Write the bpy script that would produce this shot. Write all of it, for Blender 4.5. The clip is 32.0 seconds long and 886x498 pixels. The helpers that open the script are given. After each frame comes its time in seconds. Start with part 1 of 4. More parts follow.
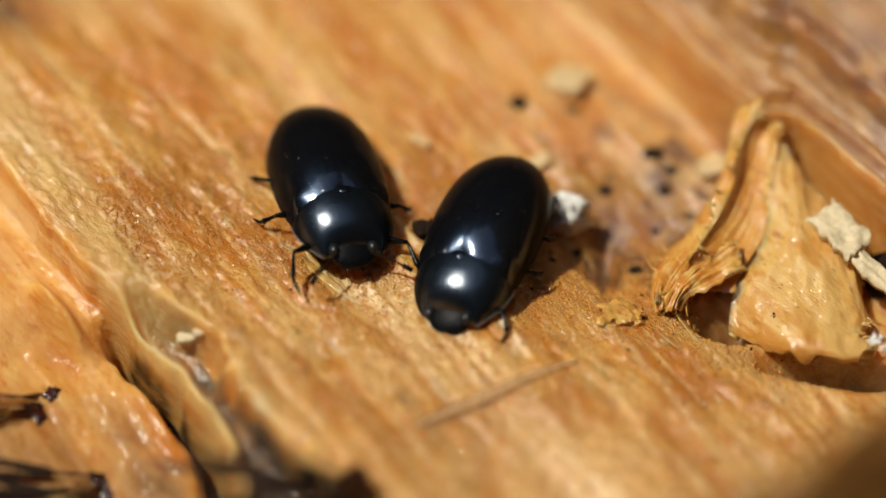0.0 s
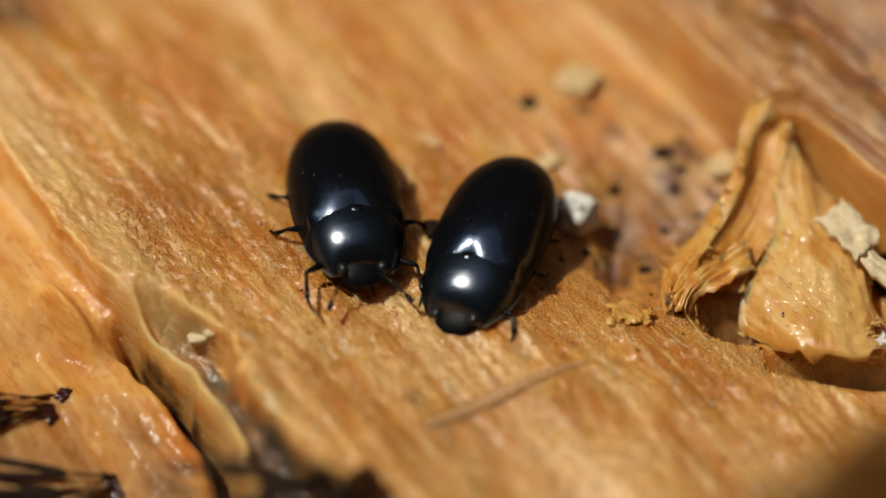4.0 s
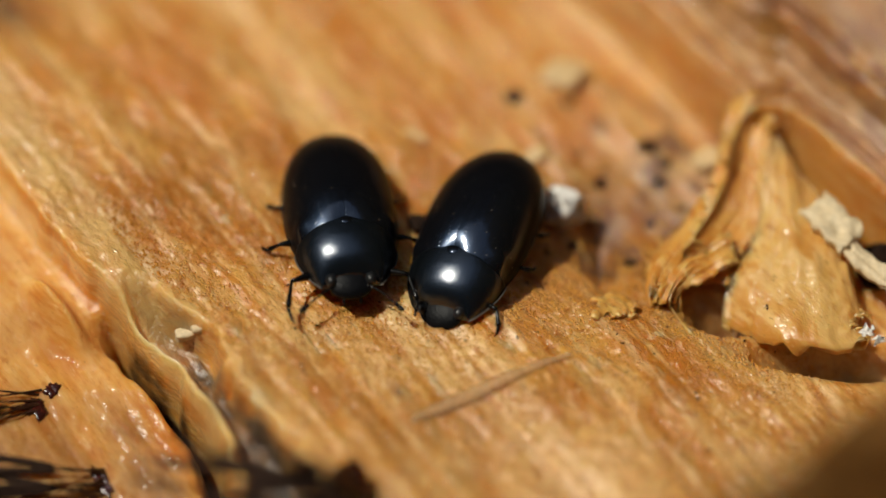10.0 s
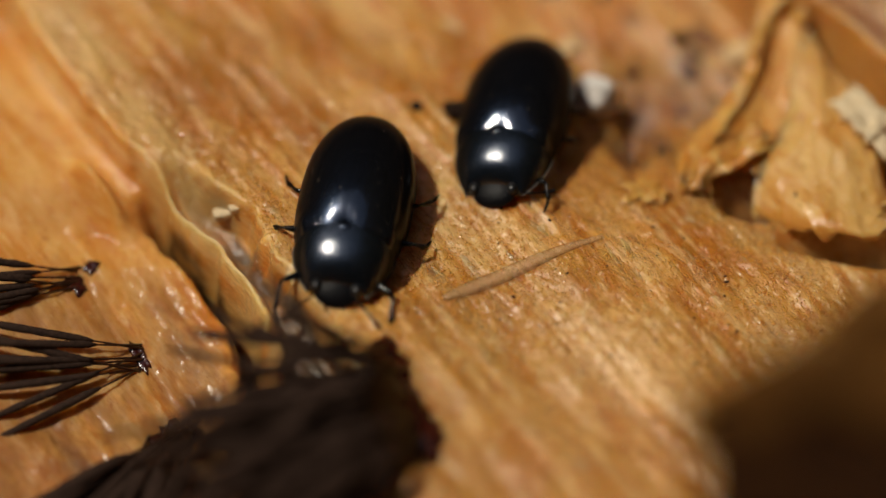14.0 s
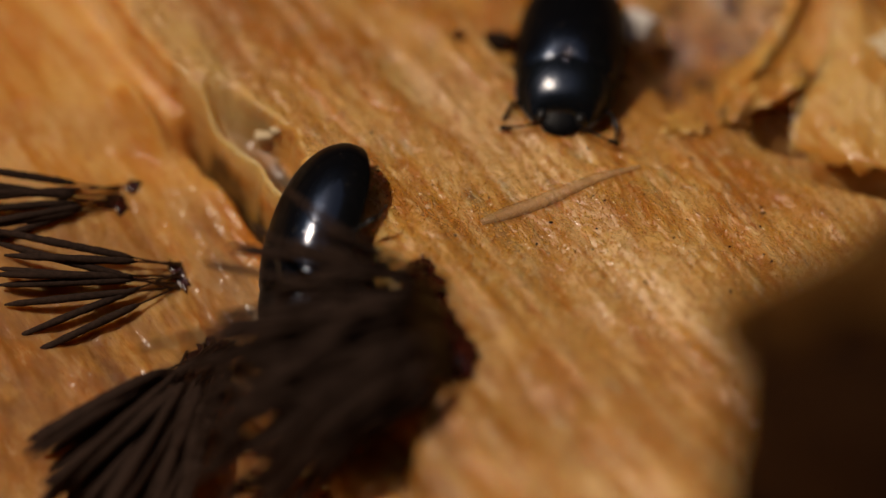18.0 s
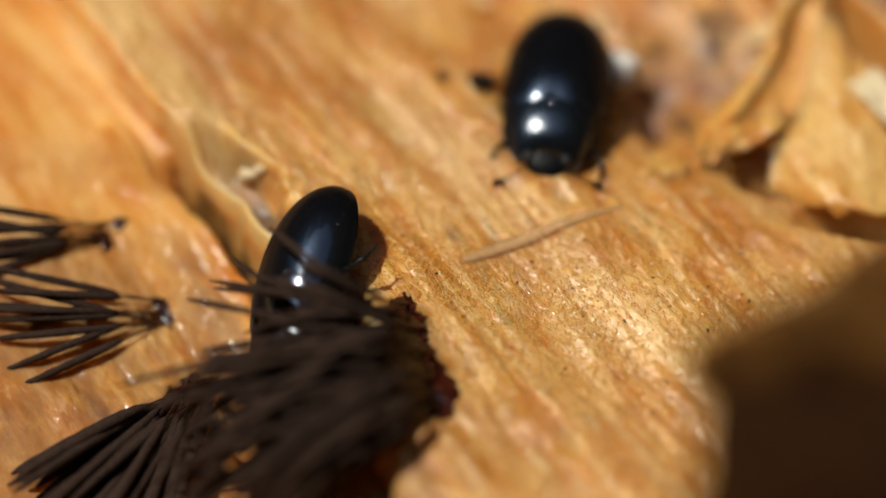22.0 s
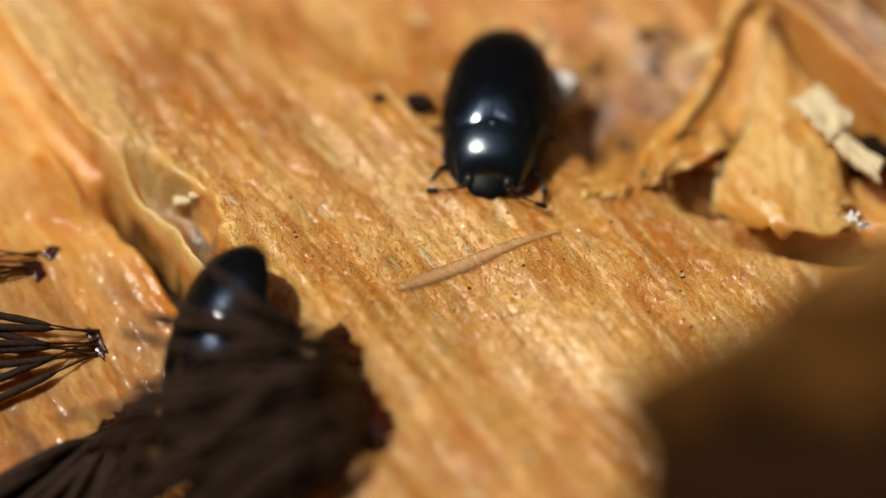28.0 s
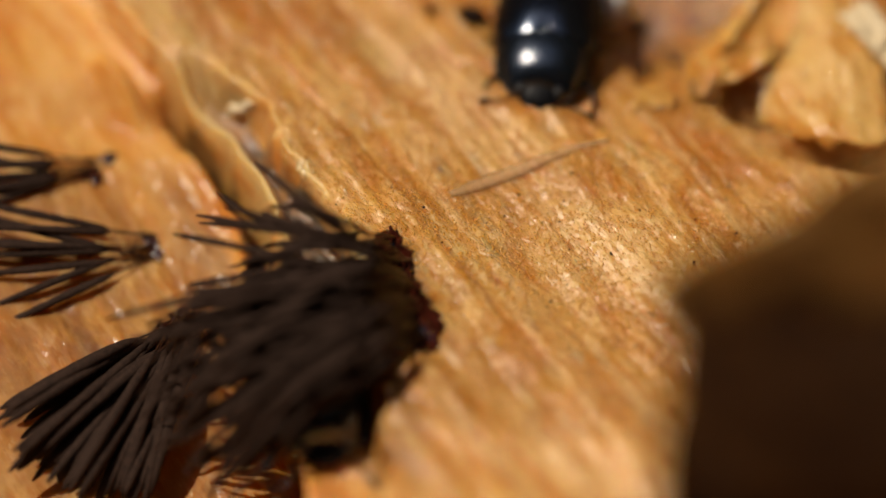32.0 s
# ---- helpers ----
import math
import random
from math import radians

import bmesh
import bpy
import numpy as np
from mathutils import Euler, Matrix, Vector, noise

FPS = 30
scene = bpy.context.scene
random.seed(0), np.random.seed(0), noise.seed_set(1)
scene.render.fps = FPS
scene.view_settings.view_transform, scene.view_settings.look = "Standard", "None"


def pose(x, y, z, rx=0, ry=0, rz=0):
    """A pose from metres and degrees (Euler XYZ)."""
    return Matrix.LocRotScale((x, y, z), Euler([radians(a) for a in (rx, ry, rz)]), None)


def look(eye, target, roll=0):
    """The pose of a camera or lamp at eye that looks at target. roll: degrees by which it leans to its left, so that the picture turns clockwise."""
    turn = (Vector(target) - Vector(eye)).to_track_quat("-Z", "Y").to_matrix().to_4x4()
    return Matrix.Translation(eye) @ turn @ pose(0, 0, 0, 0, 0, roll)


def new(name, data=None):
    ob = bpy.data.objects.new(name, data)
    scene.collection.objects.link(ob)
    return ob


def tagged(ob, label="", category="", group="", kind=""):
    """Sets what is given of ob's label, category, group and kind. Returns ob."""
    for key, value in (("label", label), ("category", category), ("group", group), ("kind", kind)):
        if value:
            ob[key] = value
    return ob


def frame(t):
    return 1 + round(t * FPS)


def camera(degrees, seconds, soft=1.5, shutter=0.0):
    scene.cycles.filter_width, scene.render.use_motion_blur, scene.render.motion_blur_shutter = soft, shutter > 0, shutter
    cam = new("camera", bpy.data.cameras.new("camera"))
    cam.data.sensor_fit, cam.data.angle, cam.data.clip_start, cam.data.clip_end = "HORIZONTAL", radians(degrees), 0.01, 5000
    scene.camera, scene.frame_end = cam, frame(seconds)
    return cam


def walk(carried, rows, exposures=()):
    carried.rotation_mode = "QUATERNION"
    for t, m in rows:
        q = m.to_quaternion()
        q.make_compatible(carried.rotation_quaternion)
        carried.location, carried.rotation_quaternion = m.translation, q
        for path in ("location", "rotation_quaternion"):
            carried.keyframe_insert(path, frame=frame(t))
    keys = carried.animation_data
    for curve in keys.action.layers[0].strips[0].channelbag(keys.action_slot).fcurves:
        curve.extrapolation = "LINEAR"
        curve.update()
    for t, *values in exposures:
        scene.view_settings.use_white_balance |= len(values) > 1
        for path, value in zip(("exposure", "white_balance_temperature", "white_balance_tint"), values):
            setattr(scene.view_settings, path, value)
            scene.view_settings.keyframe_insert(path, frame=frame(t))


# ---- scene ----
# The place is a hand's breadth of rotten wood: lengths below are in millimetres, MM turns them into metres.
MM = 0.001
rng = np.random.default_rng(7)

PATH = [
    (0, -0.001161, -0.078564, 0.092448, 40.385, -0.481, -1.300),
    (0.5, -0.000987, -0.078530, 0.092565, 40.281, -0.372, -1.245),
    (1, -0.001189, -0.078378, 0.093062, 40.194, -0.368, -1.296),
    (1.5, -0.001280, -0.078386, 0.093026, 40.234, -0.397, -1.259),
    (2, -0.001278, -0.078478, 0.093289, 40.203, -0.312, -1.265),
    (2.5, -0.001012, -0.078376, 0.093122, 40.159, -0.284, -1.181),
    (4.5, -0.001124, -0.078571, 0.093052, 40.165, -0.238, -1.264),
    (5, -0.001242, -0.078875, 0.093229, 40.121, -0.181, -1.162),
    (5.5, -0.000939, -0.078814, 0.093277, 40.007, -0.126, -1.063),
    (6, -0.000741, -0.079129, 0.093060, 39.982, -0.114, -1.055),
    (6.5, -0.000187, -0.079054, 0.093161, 39.985, 0.026, -1.143),
    (7, -0.000273, -0.078941, 0.093813, 39.959, 0.065, -1.116),
    (7.5, -0.000201, -0.078860, 0.093786, 39.966, 0.072, -1.169),
    (8, -0.000142, -0.078779, 0.094000, 39.886, 0.142, -1.209),
    (8.5, 0.000000, -0.078798, 0.093847, 39.931, 0.161, -1.184),
    (9, -0.000000, -0.078929, 0.093627, 39.973, 0.114, -1.338),
    (9.5, 0.000088, -0.078663, 0.093543, 39.907, 0.073, -1.326),
    (10, -0.000081, -0.078730, 0.093842, 39.928, 0.110, -1.309),
    (10.5, -0.000144, -0.078705, 0.093867, 39.954, 0.124, -1.245),
    (11, -0.000268, -0.078723, 0.093976, 39.995, 0.173, -1.230),
    (11.5, -0.000228, -0.078838, 0.093792, 40.076, 0.200, -1.154),
    (12, 0.000102, -0.078840, 0.093667, 39.994, 0.214, -1.139),
    (12.5, 0.000225, -0.078750, 0.093635, 39.838, 0.177, -1.140),
    (13, -0.000022, -0.079052, 0.093599, 39.906, 0.080, -1.056),
    (13.5, 0.000226, -0.080713, 0.093099, 39.921, -0.012, -0.706),
    (14, -0.000036, -0.082485, 0.093224, 39.621, 0.137, -0.425),
    (14.5, -0.000169, -0.082473, 0.092888, 39.396, 0.248, -0.199),
    (16.5, 0.000536, -0.083991, 0.092495, 39.828, 0.137, 0.271),
    (17, 0.000220, -0.084457, 0.092026, 39.823, 0.053, 0.549),
    (17.5, 0.000431, -0.084929, 0.091710, 39.826, 0.030, 0.640),
    (18, 0.000017, -0.085653, 0.091881, 39.983, -0.159, 0.908),
    (18.5, -0.000142, -0.085655, 0.091900, 40.006, -0.185, 1.120),
    (19, 0.000062, -0.085727, 0.092126, 40.015, -0.265, 1.114),
    (19.5, 0.000499, -0.085533, 0.093142, 40.066, -0.288, 1.097),
    (20, 0.000327, -0.086210, 0.093012, 40.619, -0.472, 1.185),
    (20.5, 0.000669, -0.086709, 0.092668, 40.735, -0.487, 1.208),
    (21, 0.000578, -0.086788, 0.092687, 40.724, -0.455, 1.218),
    (21.5, 0.000902, -0.086747, 0.092683, 40.745, -0.356, 1.258),
    (22, 0.000935, -0.086596, 0.092817, 40.651, -0.310, 1.295),
    (22.5, 0.000947, -0.086596, 0.092927, 40.563, -0.293, 1.373),
    (23, 0.001360, -0.086024, 0.093173, 40.423, -0.189, 1.167),
    (23.5, 0.001897, -0.083707, 0.093106, 40.150, -0.094, 0.698),
    (24, 0.002227, -0.081869, 0.093235, 40.053, -0.009, 0.361),
    (24.5, 0.002305, -0.081559, 0.093342, 39.987, -0.112, 0.253),
    (25, 0.002166, -0.081376, 0.093258, 39.889, -0.260, 0.224),
    (25.5, 0.002657, -0.081225, 0.093128, 39.902, -0.200, 0.064),
    (27.5, 0.003297, -0.081402, 0.092931, 40.017, 0.231, 0.258),
    (28, 0.002739, -0.083506, 0.092806, 39.980, 0.009, 0.728),
    (28.5, 0.002257, -0.085990, 0.092938, 39.866, 0.173, 1.286),
    (29, 0.003169, -0.085579, 0.092875, 39.434, 0.632, 1.573),
    (29.5, 0.003470, -0.085276, 0.093278, 39.331, 0.675, 1.641),
    (30, 0.003457, -0.085410, 0.092887, 39.479, 0.610, 1.592),
    (30.5, 0.003603, -0.085559, 0.093049, 39.456, 0.557, 1.587),
    (31, 0.003575, -0.085745, 0.093227, 39.473, 0.648, 1.603),
    (31.5, 0.003470, -0.086374, 0.093163, 39.640, 0.645, 1.687),
    (32, 0.003335, -0.086638, 0.092962, 39.590, 0.562, 1.701),
]

cam = camera(14.0, 32.0, soft=1.5)
cam.data.dof.use_dof = True
cam.data.dof.focus_distance = 0.1204
cam.data.dof.aperture_fstop = 14.5
EXPOSURE = [(0, -0.41, 6600, 2), (1, -0.52, 6750, 4), (2, -0.71, 6800, 5), (5, -0.59, 6800, 4), (6, -0.56, 6800, 4), (7, -0.89, 6900, 8), (8, -0.94, 6900, 8), (9, -0.61, 6800, 4), (12, -0.61, 6800, 4), (13, -0.74, 6900, 7), (14.5, -0.94, 7300, 10), (17, -1.14, 7700, 16), (18, -1.29, 7800, 17), (19.3, -1.24, 7700, 15), (20, -0.77, 7200, 9), (21, -0.44, 6700, 5), (23, -0.29, 6500, 1), (24, -0.27, 6500, 0), (25, -0.41, 6700, 4), (28, -0.37, 6800, 4), (29, -0.47, 7200, 7), (32, -0.57, 7400, 12)]
walk(cam, [(t, pose(*row)) for t, *row in PATH], EXPOSURE)

# ---- light ----
SUN_DIR = Vector((-0.44, -0.02, 0.88)).normalized()
world = bpy.data.worlds.new("world")
scene.world = world
world.use_nodes = True
wn = world.node_tree.nodes
sky = wn.new("ShaderNodeTexSky")
sky.sky_type = "NISHITA"
sky.sun_disc = False
sky.sun_elevation = math.asin(SUN_DIR.z)
sky.sun_rotation = math.atan2(SUN_DIR.x, SUN_DIR.y)
world.node_tree.links.new(sky.outputs[0], wn["Background"].inputs[0])
wn["Background"].inputs[1].default_value = 0.12
sun_data = bpy.data.lights.new("sun", "SUN")
sun_data.energy = 4.7
sun_data.angle = radians(0.6)
sun_data.color = (1.0, 0.95, 0.88)
sun = new("sun", sun_data)
sun.matrix_world = look(SUN_DIR * 3, (0, 0, 0))

# ---- numbers to draw with ----
GRAIN = math.atan2(-0.82, 0.57)          # heading of the wood grain
GX, GY = math.cos(GRAIN), math.sin(GRAIN)
LATTICE = rng.random((8, 256, 256))


def vnoise(u, v, layer):
    """Smooth value noise, 0 to 1."""
    u, v = np.asarray(u, float), np.asarray(v, float)
    iu, iv = np.floor(u).astype(int), np.floor(v).astype(int)
    fu, fv = u - iu, v - iv
    fu, fv = fu * fu * (3 - 2 * fu), fv * fv * (3 - 2 * fv)
    g = LATTICE[layer % 8]
    a, b = g[iu % 256, iv % 256], g[(iu + 1) % 256, iv % 256]
    c, d = g[iu % 256, (iv + 1) % 256], g[(iu + 1) % 256, (iv + 1) % 256]
    return (a * (1 - fu) + b * fu) * (1 - fv) + (c * (1 - fu) + d * fu) * fv


def step(x, lo=0.0, hi=1.0):
    t = np.clip((np.asarray(x, float) - lo) / (hi - lo), 0, 1)
    return t * t * (3 - 2 * t)


def plane(x, y):
    return 0.357 - 0.106 * x - 0.0594 * y


def edge_main(y):
    """The broken left edge of the upper plate of wood."""
    return np.interp(y, [-40, -21, -16, -12, -10.4, -9.7, -8.1, -7.0, -6.2, -5.0, -3.65, -0.8, 6], [1.5, -1.1, -1.9, -2.3, -2.7, -3.0, -3.9, -4.7, -5.4, -5.8, -6.6, -9.4, -12.5])


def edge_low(y):
    """The edge between the middle ridge and the lowest plate."""
    return np.interp(y, [-40, -22, -14, -9, -7, -5.3, -3.9, -0.1, 3.5, 12, 40], [-1.5, -3.6, -4.6, -5.7, -6.4, -7.4, -8.6, -11.5, -13.7, -19, -36])


def along(x, y):
    return x * GX + y * GY, -x * GY + y * GX


def height(x, y):
    """Height of the wood's surface."""
    x, y = np.asarray(x, float), np.asarray(y, float)
    s, q = along(x, y)
    z = plane(x, y)
    wig = 0.8 * (vnoise(s * 0.55, q * 0.9, 1) - 0.5) + 0.45 * (vnoise(s * 1.7, q * 2.0, 2) - 0.5) + 0.10 * (vnoise(s * 4.5, q * 5.0, 4) - 0.5)
    e1, e2 = edge_main(y) + wig - x, edge_low(y) + 0.6 * wig - x
    low = step(-1.8 - y, 0, 2.0)
    z = z - 0.25 + 0.2 * np.exp(-((e1 + 0.5) / 0.9) ** 2) * low * step(y, -8.6, -6.8)
    mid = (1.8 * step(e1, -0.1, 0.6) + 0.25 * step(e1, 0.5, 2.0)) * low
    ridge = 0.9 * np.exp(-((e2 + 0.28) / 0.28) ** 2) * low * step(y, -13, -9)
    deep = 1.9 + 0.75 * low + 0.27 * np.clip(-5 - y, 0, 6) + 0.25 * step(e2, 0.5, 5) + 2.2 * step(-11.5 - y, 0, 6)
    side = step(e2, -0.04, 0.22)
    z = z - mid * (1 - side) - deep * side + ridge
    # dark gap under the ridge
    z = z - 2.6 * np.exp(-((e2 - 0.34) / 0.32) ** 2) * step(-2.2 - y, 0, 1) * step(y, -10.5, -8.5)
    # fold in the low plate
    f = (x + 11.4) * 0.78 + (y + 2.4) * 0.62
    z = z + 0.9 * np.exp(-(f / 0.35) ** 2) * np.exp(-(((x + 11.4) * 0.62 - (y + 2.4) * 0.78) / 1.5) ** 4)
    # hollow full of frass beside the curled flake, and the hole below the flake
    z = z - 1.2 * np.exp(-(((x - 8.0) / 3.0) ** 2 + ((y - 1.6) / 2.6) ** 2))
    z = z - 0.9 * np.exp(-(((x - 7.0) / 0.5) ** 2 + ((y - 0.3) / 1.6) ** 2))
    z = z - 2.2 * np.exp(-(((x - 10.9) / 1.1) ** 2 + ((y + 2.4) / 0.8) ** 2))
    z = z - 2.0 * np.exp(-(((x - 14.6) / 2.6) ** 2 + ((y + 4.3) / 0.55) ** 2))
    # long raised slab
    t = (x - 8.8) * 0.795 + (y - 9.05) * 0.607 - 0.9 * step(x, 12.3, 14) + 0.5 * (vnoise(s * 0.3, q * 0.2, 6) - 0.5)
    z = z - 1.2 * np.exp(-((t + 0.3) / 0.35) ** 2) * step(x, 11, 12.5)
    z = z + 2.4 * step(t, 0.0, 0.7) + 1.2 * step(t, 2.2, 2.9) + (0.42 * np.abs(np.sin(t * 2.9 + s * 0.07)) + 0.16 * np.sin(t * 9.1 + s * 0.15) + 0.10 * np.sin(t * 19.0 + s * 0.3)) * step(t, 0, 0.8)
    z = z - 3.0 * step(t, 4.0, 5.0)
    # torn terraces and grain; the low plate is worn smooth
    calm, z_rough = 1 - 0.4 * step(e2, 0.2, 0.9), z
    n = vnoise(s * 0.11 + 40, q * 0.42, 3)
    z = z + 0.10 * step(n, 0.44, 0.56) + 0.08 * step(n, 0.60, 0.72)
    n = vnoise(s * 0.21 + 11, q * 0.8 + 5, 0)
    z = z + 0.06 * step(n, 0.50, 0.58) - 0.06 * step(n, 0.70, 0.78)
    z = z + 0.45 * (vnoise(s * 0.10, q * 0.30, 5) - 0.5)
    z = z + 0.15 * (vnoise(s * 0.13, q * 0.85, 4) - 0.5) * (0.4 + 1.2 * vnoise(s * 0.2, q * 0.25, 1))
    z = z + 0.06 * (vnoise(s * 0.3 + 9, q * 2.3, 5) - 0.5)
    z = z + 0.05 * (vnoise(s * 0.5 + 3, q * 5.2, 6) - 0.5)
    z = z + 0.035 * (vnoise(s * 1.2 + 31, q * 8.5 + 7, 3) - 0.5)
    z = z + 0.14 * (vnoise(s * 0.8, q * 1.1, 2) - 0.5) + 0.07 * (vnoise(s * 2.4, q * 3.1, 7) - 0.5)
    z = z + 0.05 * (vnoise(s * 5.2, q * 6.5, 1) - 0.5)
    return z_rough + (z - z_rough) * calm


def top(x, y):
    return float(height(np.array([x]), np.array([y]))[0])


# ---- materials ----
def nodes_of(name, rough=0.5, metal=0.0):
    m = bpy.data.materials.new(name)
    m.use_nodes = True
    n, l = m.node_tree.nodes, m.node_tree.links
    b = n["Principled BSDF"]
    b.inputs["Roughness"].default_value = rough
    b.inputs["Metallic"].default_value = metal
    return m, n, l, b


def grain_coords(n, l, stretch=(0.12, 1, 1), scale=1000.0):
    tc = n.new("ShaderNodeTexCoord")
    turn = n.new("ShaderNodeMapping")
    turn.inputs["Rotation"].default_value = (0, 0, -GRAIN)
    size = n.new("ShaderNodeMapping")
    size.inputs["Scale"].default_value = [scale * a for a in stretch]
    l.new(tc.outputs["Object"], turn.inputs[0])
    l.new(turn.outputs[0], size.inputs[0])
    return size.outputs[0]


def noise_node(n, l, vec, scale, detail=4.0, rough=0.6):
    t = n.new("ShaderNodeTexNoise")
    t.inputs["Scale"].default_value = scale
    t.inputs["Detail"].default_value = detail
    t.inputs["Roughness"].default_value = rough
    l.new(vec, t.inputs["Vector"])
    return t.outputs["Fac"]


def ramp(n, l, fac, stops):
    r = n.new("ShaderNodeValToRGB")
    while len(r.color_ramp.elements) < len(stops):
        r.color_ramp.elements.new(0.5)
    for e, (p, c) in zip(r.color_ramp.elements, stops):
        e.position, e.color = p, (*c, 1) if len(c) == 3 else c
    l.new(fac, r.inputs[0])
    return r.outputs[0]


def mix(n, l, fac, a, b, kind="MIX"):
    m = n.new("ShaderNodeMix")
    m.data_type, m.blend_type = "RGBA", kind
    for sock, val in ((m.inputs[0], fac), (m.inputs[6], a), (m.inputs[7], b)):
        if isinstance(val, (int, float)):
            sock.default_value = val
        elif isinstance(val, tuple):
            sock.default_value = (*val, 1)
        else:
            l.new(val, sock)
    return m.outputs[2]


def bump(n, l, b, fac, strength, dist, under=None):
    k = n.new("ShaderNodeBump")
    k.inputs["Strength"].default_value = strength
    k.inputs["Distance"].default_value = dist
    l.new(fac, k.inputs["Height"])
    if under is not None:
        l.new(under, k.inputs["Normal"])
    l.new(k.outputs[0], b.inputs["Normal"])
    return k.outputs[0]


def wood_material(name, pale, mid, deep, stained=False, rough=0.34, wet=1.0, glow=0.0005, relief=1.0, stretch=0.13):
    m, n, l, b = nodes_of(name, rough)
    v1 = grain_coords(n, l, (stretch, 1, 1))
    v2 = grain_coords(n, l, (0.55, 1, 1))
    v4 = grain_coords(n, l, (0.38, 1, 1))
    fine = noise_node(n, l, v1, 2.6, 5, 0.6)
    band = noise_node(n, l, grain_coords(n, l, (stretch * 0.5, 1, 1)), 1.5, 3, 0.55)
    cream = tuple(min(1, c * k) for c, k in zip(pale, (1.08, 1.20, 1.60)))
    # broad drifts of colour, then blots, then streaks along the grain, then specks
    col = ramp(n, l, noise_node(n, l, v4, 0.33, 4, 0.6), [(0.39, deep), (0.49, mid), (0.62, pale)])
    col = mix(n, l, ramp(n, l, noise_node(n, l, v4, 0.95, 4, 0.6), [(0.52, (0, 0, 0)), (0.66, (0.85, 0.85, 0.85))]), col, deep)
    col = mix(n, l, ramp(n, l, band, [(0.54, (0, 0, 0)), (0.66, (0.65, 0.65, 0.65))]), col, cream)
    col = mix(n, l, ramp(n, l, band, [(0.33, (0.7, 0.7, 0.7)), (0.43, (0, 0, 0))]), col, deep)
    col = mix(n, l, ramp(n, l, fine, [(0.50, (0, 0, 0)), (0.70, (0.6, 0.6, 0.6))]), col, pale)
    col = mix(n, l, ramp(n, l, noise_node(n, l, v4, 2.4, 5, 0.65), [(0.57, (0, 0, 0)), (0.70, (0.75, 0.75, 0.75))]), col, tuple(c * k for c, k in zip(deep, (0.80, 0.62, 0.5))))
    col = mix(n, l, ramp(n, l, noise_node(n, l, v4, 3.4, 4, 0.6), [(0.58, (0, 0, 0)), (0.70, (0.7, 0.7, 0.7))]), col, cream)
    speck = noise_node(n, l, v2, 6.5, 4, 0.6)
    col = mix(n, l, ramp(n, l, speck, [(0.27, (0.7, 0.7, 0.7)), (0.36, (0, 0, 0))]), col, tuple(c * 0.4 for c in deep))
    if stained:
        # Last tint paints shade into the gaps; brown mixes rot and painted shade.
        for key, tint in (("grey_rot", (0.090, 0.062, 0.033)), ("brown_rot_shade", (0.13, 0.040, 0.008)), ("orange_rot", (0.56, 0.22, 0.030)), ("pale_rot", (0.74, 0.47, 0.17)), ("gap_shade", (0.030, 0.010, 0.003))):
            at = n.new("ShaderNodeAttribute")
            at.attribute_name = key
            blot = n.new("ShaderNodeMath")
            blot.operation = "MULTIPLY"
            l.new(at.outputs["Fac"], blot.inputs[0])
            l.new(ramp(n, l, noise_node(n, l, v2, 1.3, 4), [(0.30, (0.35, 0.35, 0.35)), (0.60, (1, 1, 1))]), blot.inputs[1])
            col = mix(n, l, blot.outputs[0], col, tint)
    l.new(col, b.inputs["Base Color"])
    b.inputs["Subsurface Weight"].default_value = 0.8
    b.inputs["Subsurface Radius"].default_value = (1.0, 0.86, 0.70)
    b.inputs["Subsurface Scale"].default_value = glow
    # fibres give the relief; a film of water follows it and breaks the light into glints
    cell = noise_node(n, l, v2, 6.5, 2, 0.55)
    bead = noise_node(n, l, v2, 12.0, 1, 0.5)
    if stained:
        at = n.new("ShaderNodeAttribute")
        at.attribute_name = "worn_smooth"
        rough_map = n.new("ShaderNodeMapRange")
        l.new(at.outputs["Fac"], rough_map.inputs["Value"])
        rough_map.inputs["To Min"].default_value, rough_map.inputs["To Max"].default_value = 1.0, 0.14
        cell_flat = n.new("ShaderNodeMath")
        cell_flat.operation = "MULTIPLY"
        l.new(cell, cell_flat.inputs[0])
        l.new(rough_map.outputs[0], cell_flat.inputs[1])
        bead_flat = n.new("ShaderNodeMath")
        bead_flat.operation = "MULTIPLY"
        l.new(bead, bead_flat.inputs[0])
        l.new(rough_map.outputs[0], bead_flat.inputs[1])
        cell, bead = cell_flat.outputs[0], bead_flat.outputs[0]
    k = bump(n, l, b, band, 0.3 * relief, 0.00012, bump(n, l, b, fine, 0.4 * relief, 0.0001))
    k = bump(n, l, b, cell, 0.4 * relief, 0.00006, k)
    k = bump(n, l, b, bead, 0.6 * relief, 0.00004, k)
    b.inputs["Coat Weight"].default_value = wet
    if stained:
        l.new(rough_map.outputs[0], b.inputs["Coat Weight"])
        dull = n.new("ShaderNodeMapRange")
        l.new(at.outputs["Fac"], dull.inputs["Value"])
        dull.inputs["To Min"].default_value, dull.inputs["To Max"].default_value = rough, 0.68
        l.new(dull.outputs[0], b.inputs["Roughness"])
    b.inputs["Specular IOR Level"].default_value = 0.5 if wet > 0.2 else 0.06
    b.inputs["Coat Roughness"].default_value = 0.17
    b.inputs["Coat IOR"].default_value = 1.62
    film = n.new("ShaderNodeBump")
    film.inputs["Strength"].default_value, film.inputs["Distance"].default_value = 1.0, 0.000160 * relief
    l.new(cell, film.inputs["Height"])
    film_2 = n.new("ShaderNodeBump")
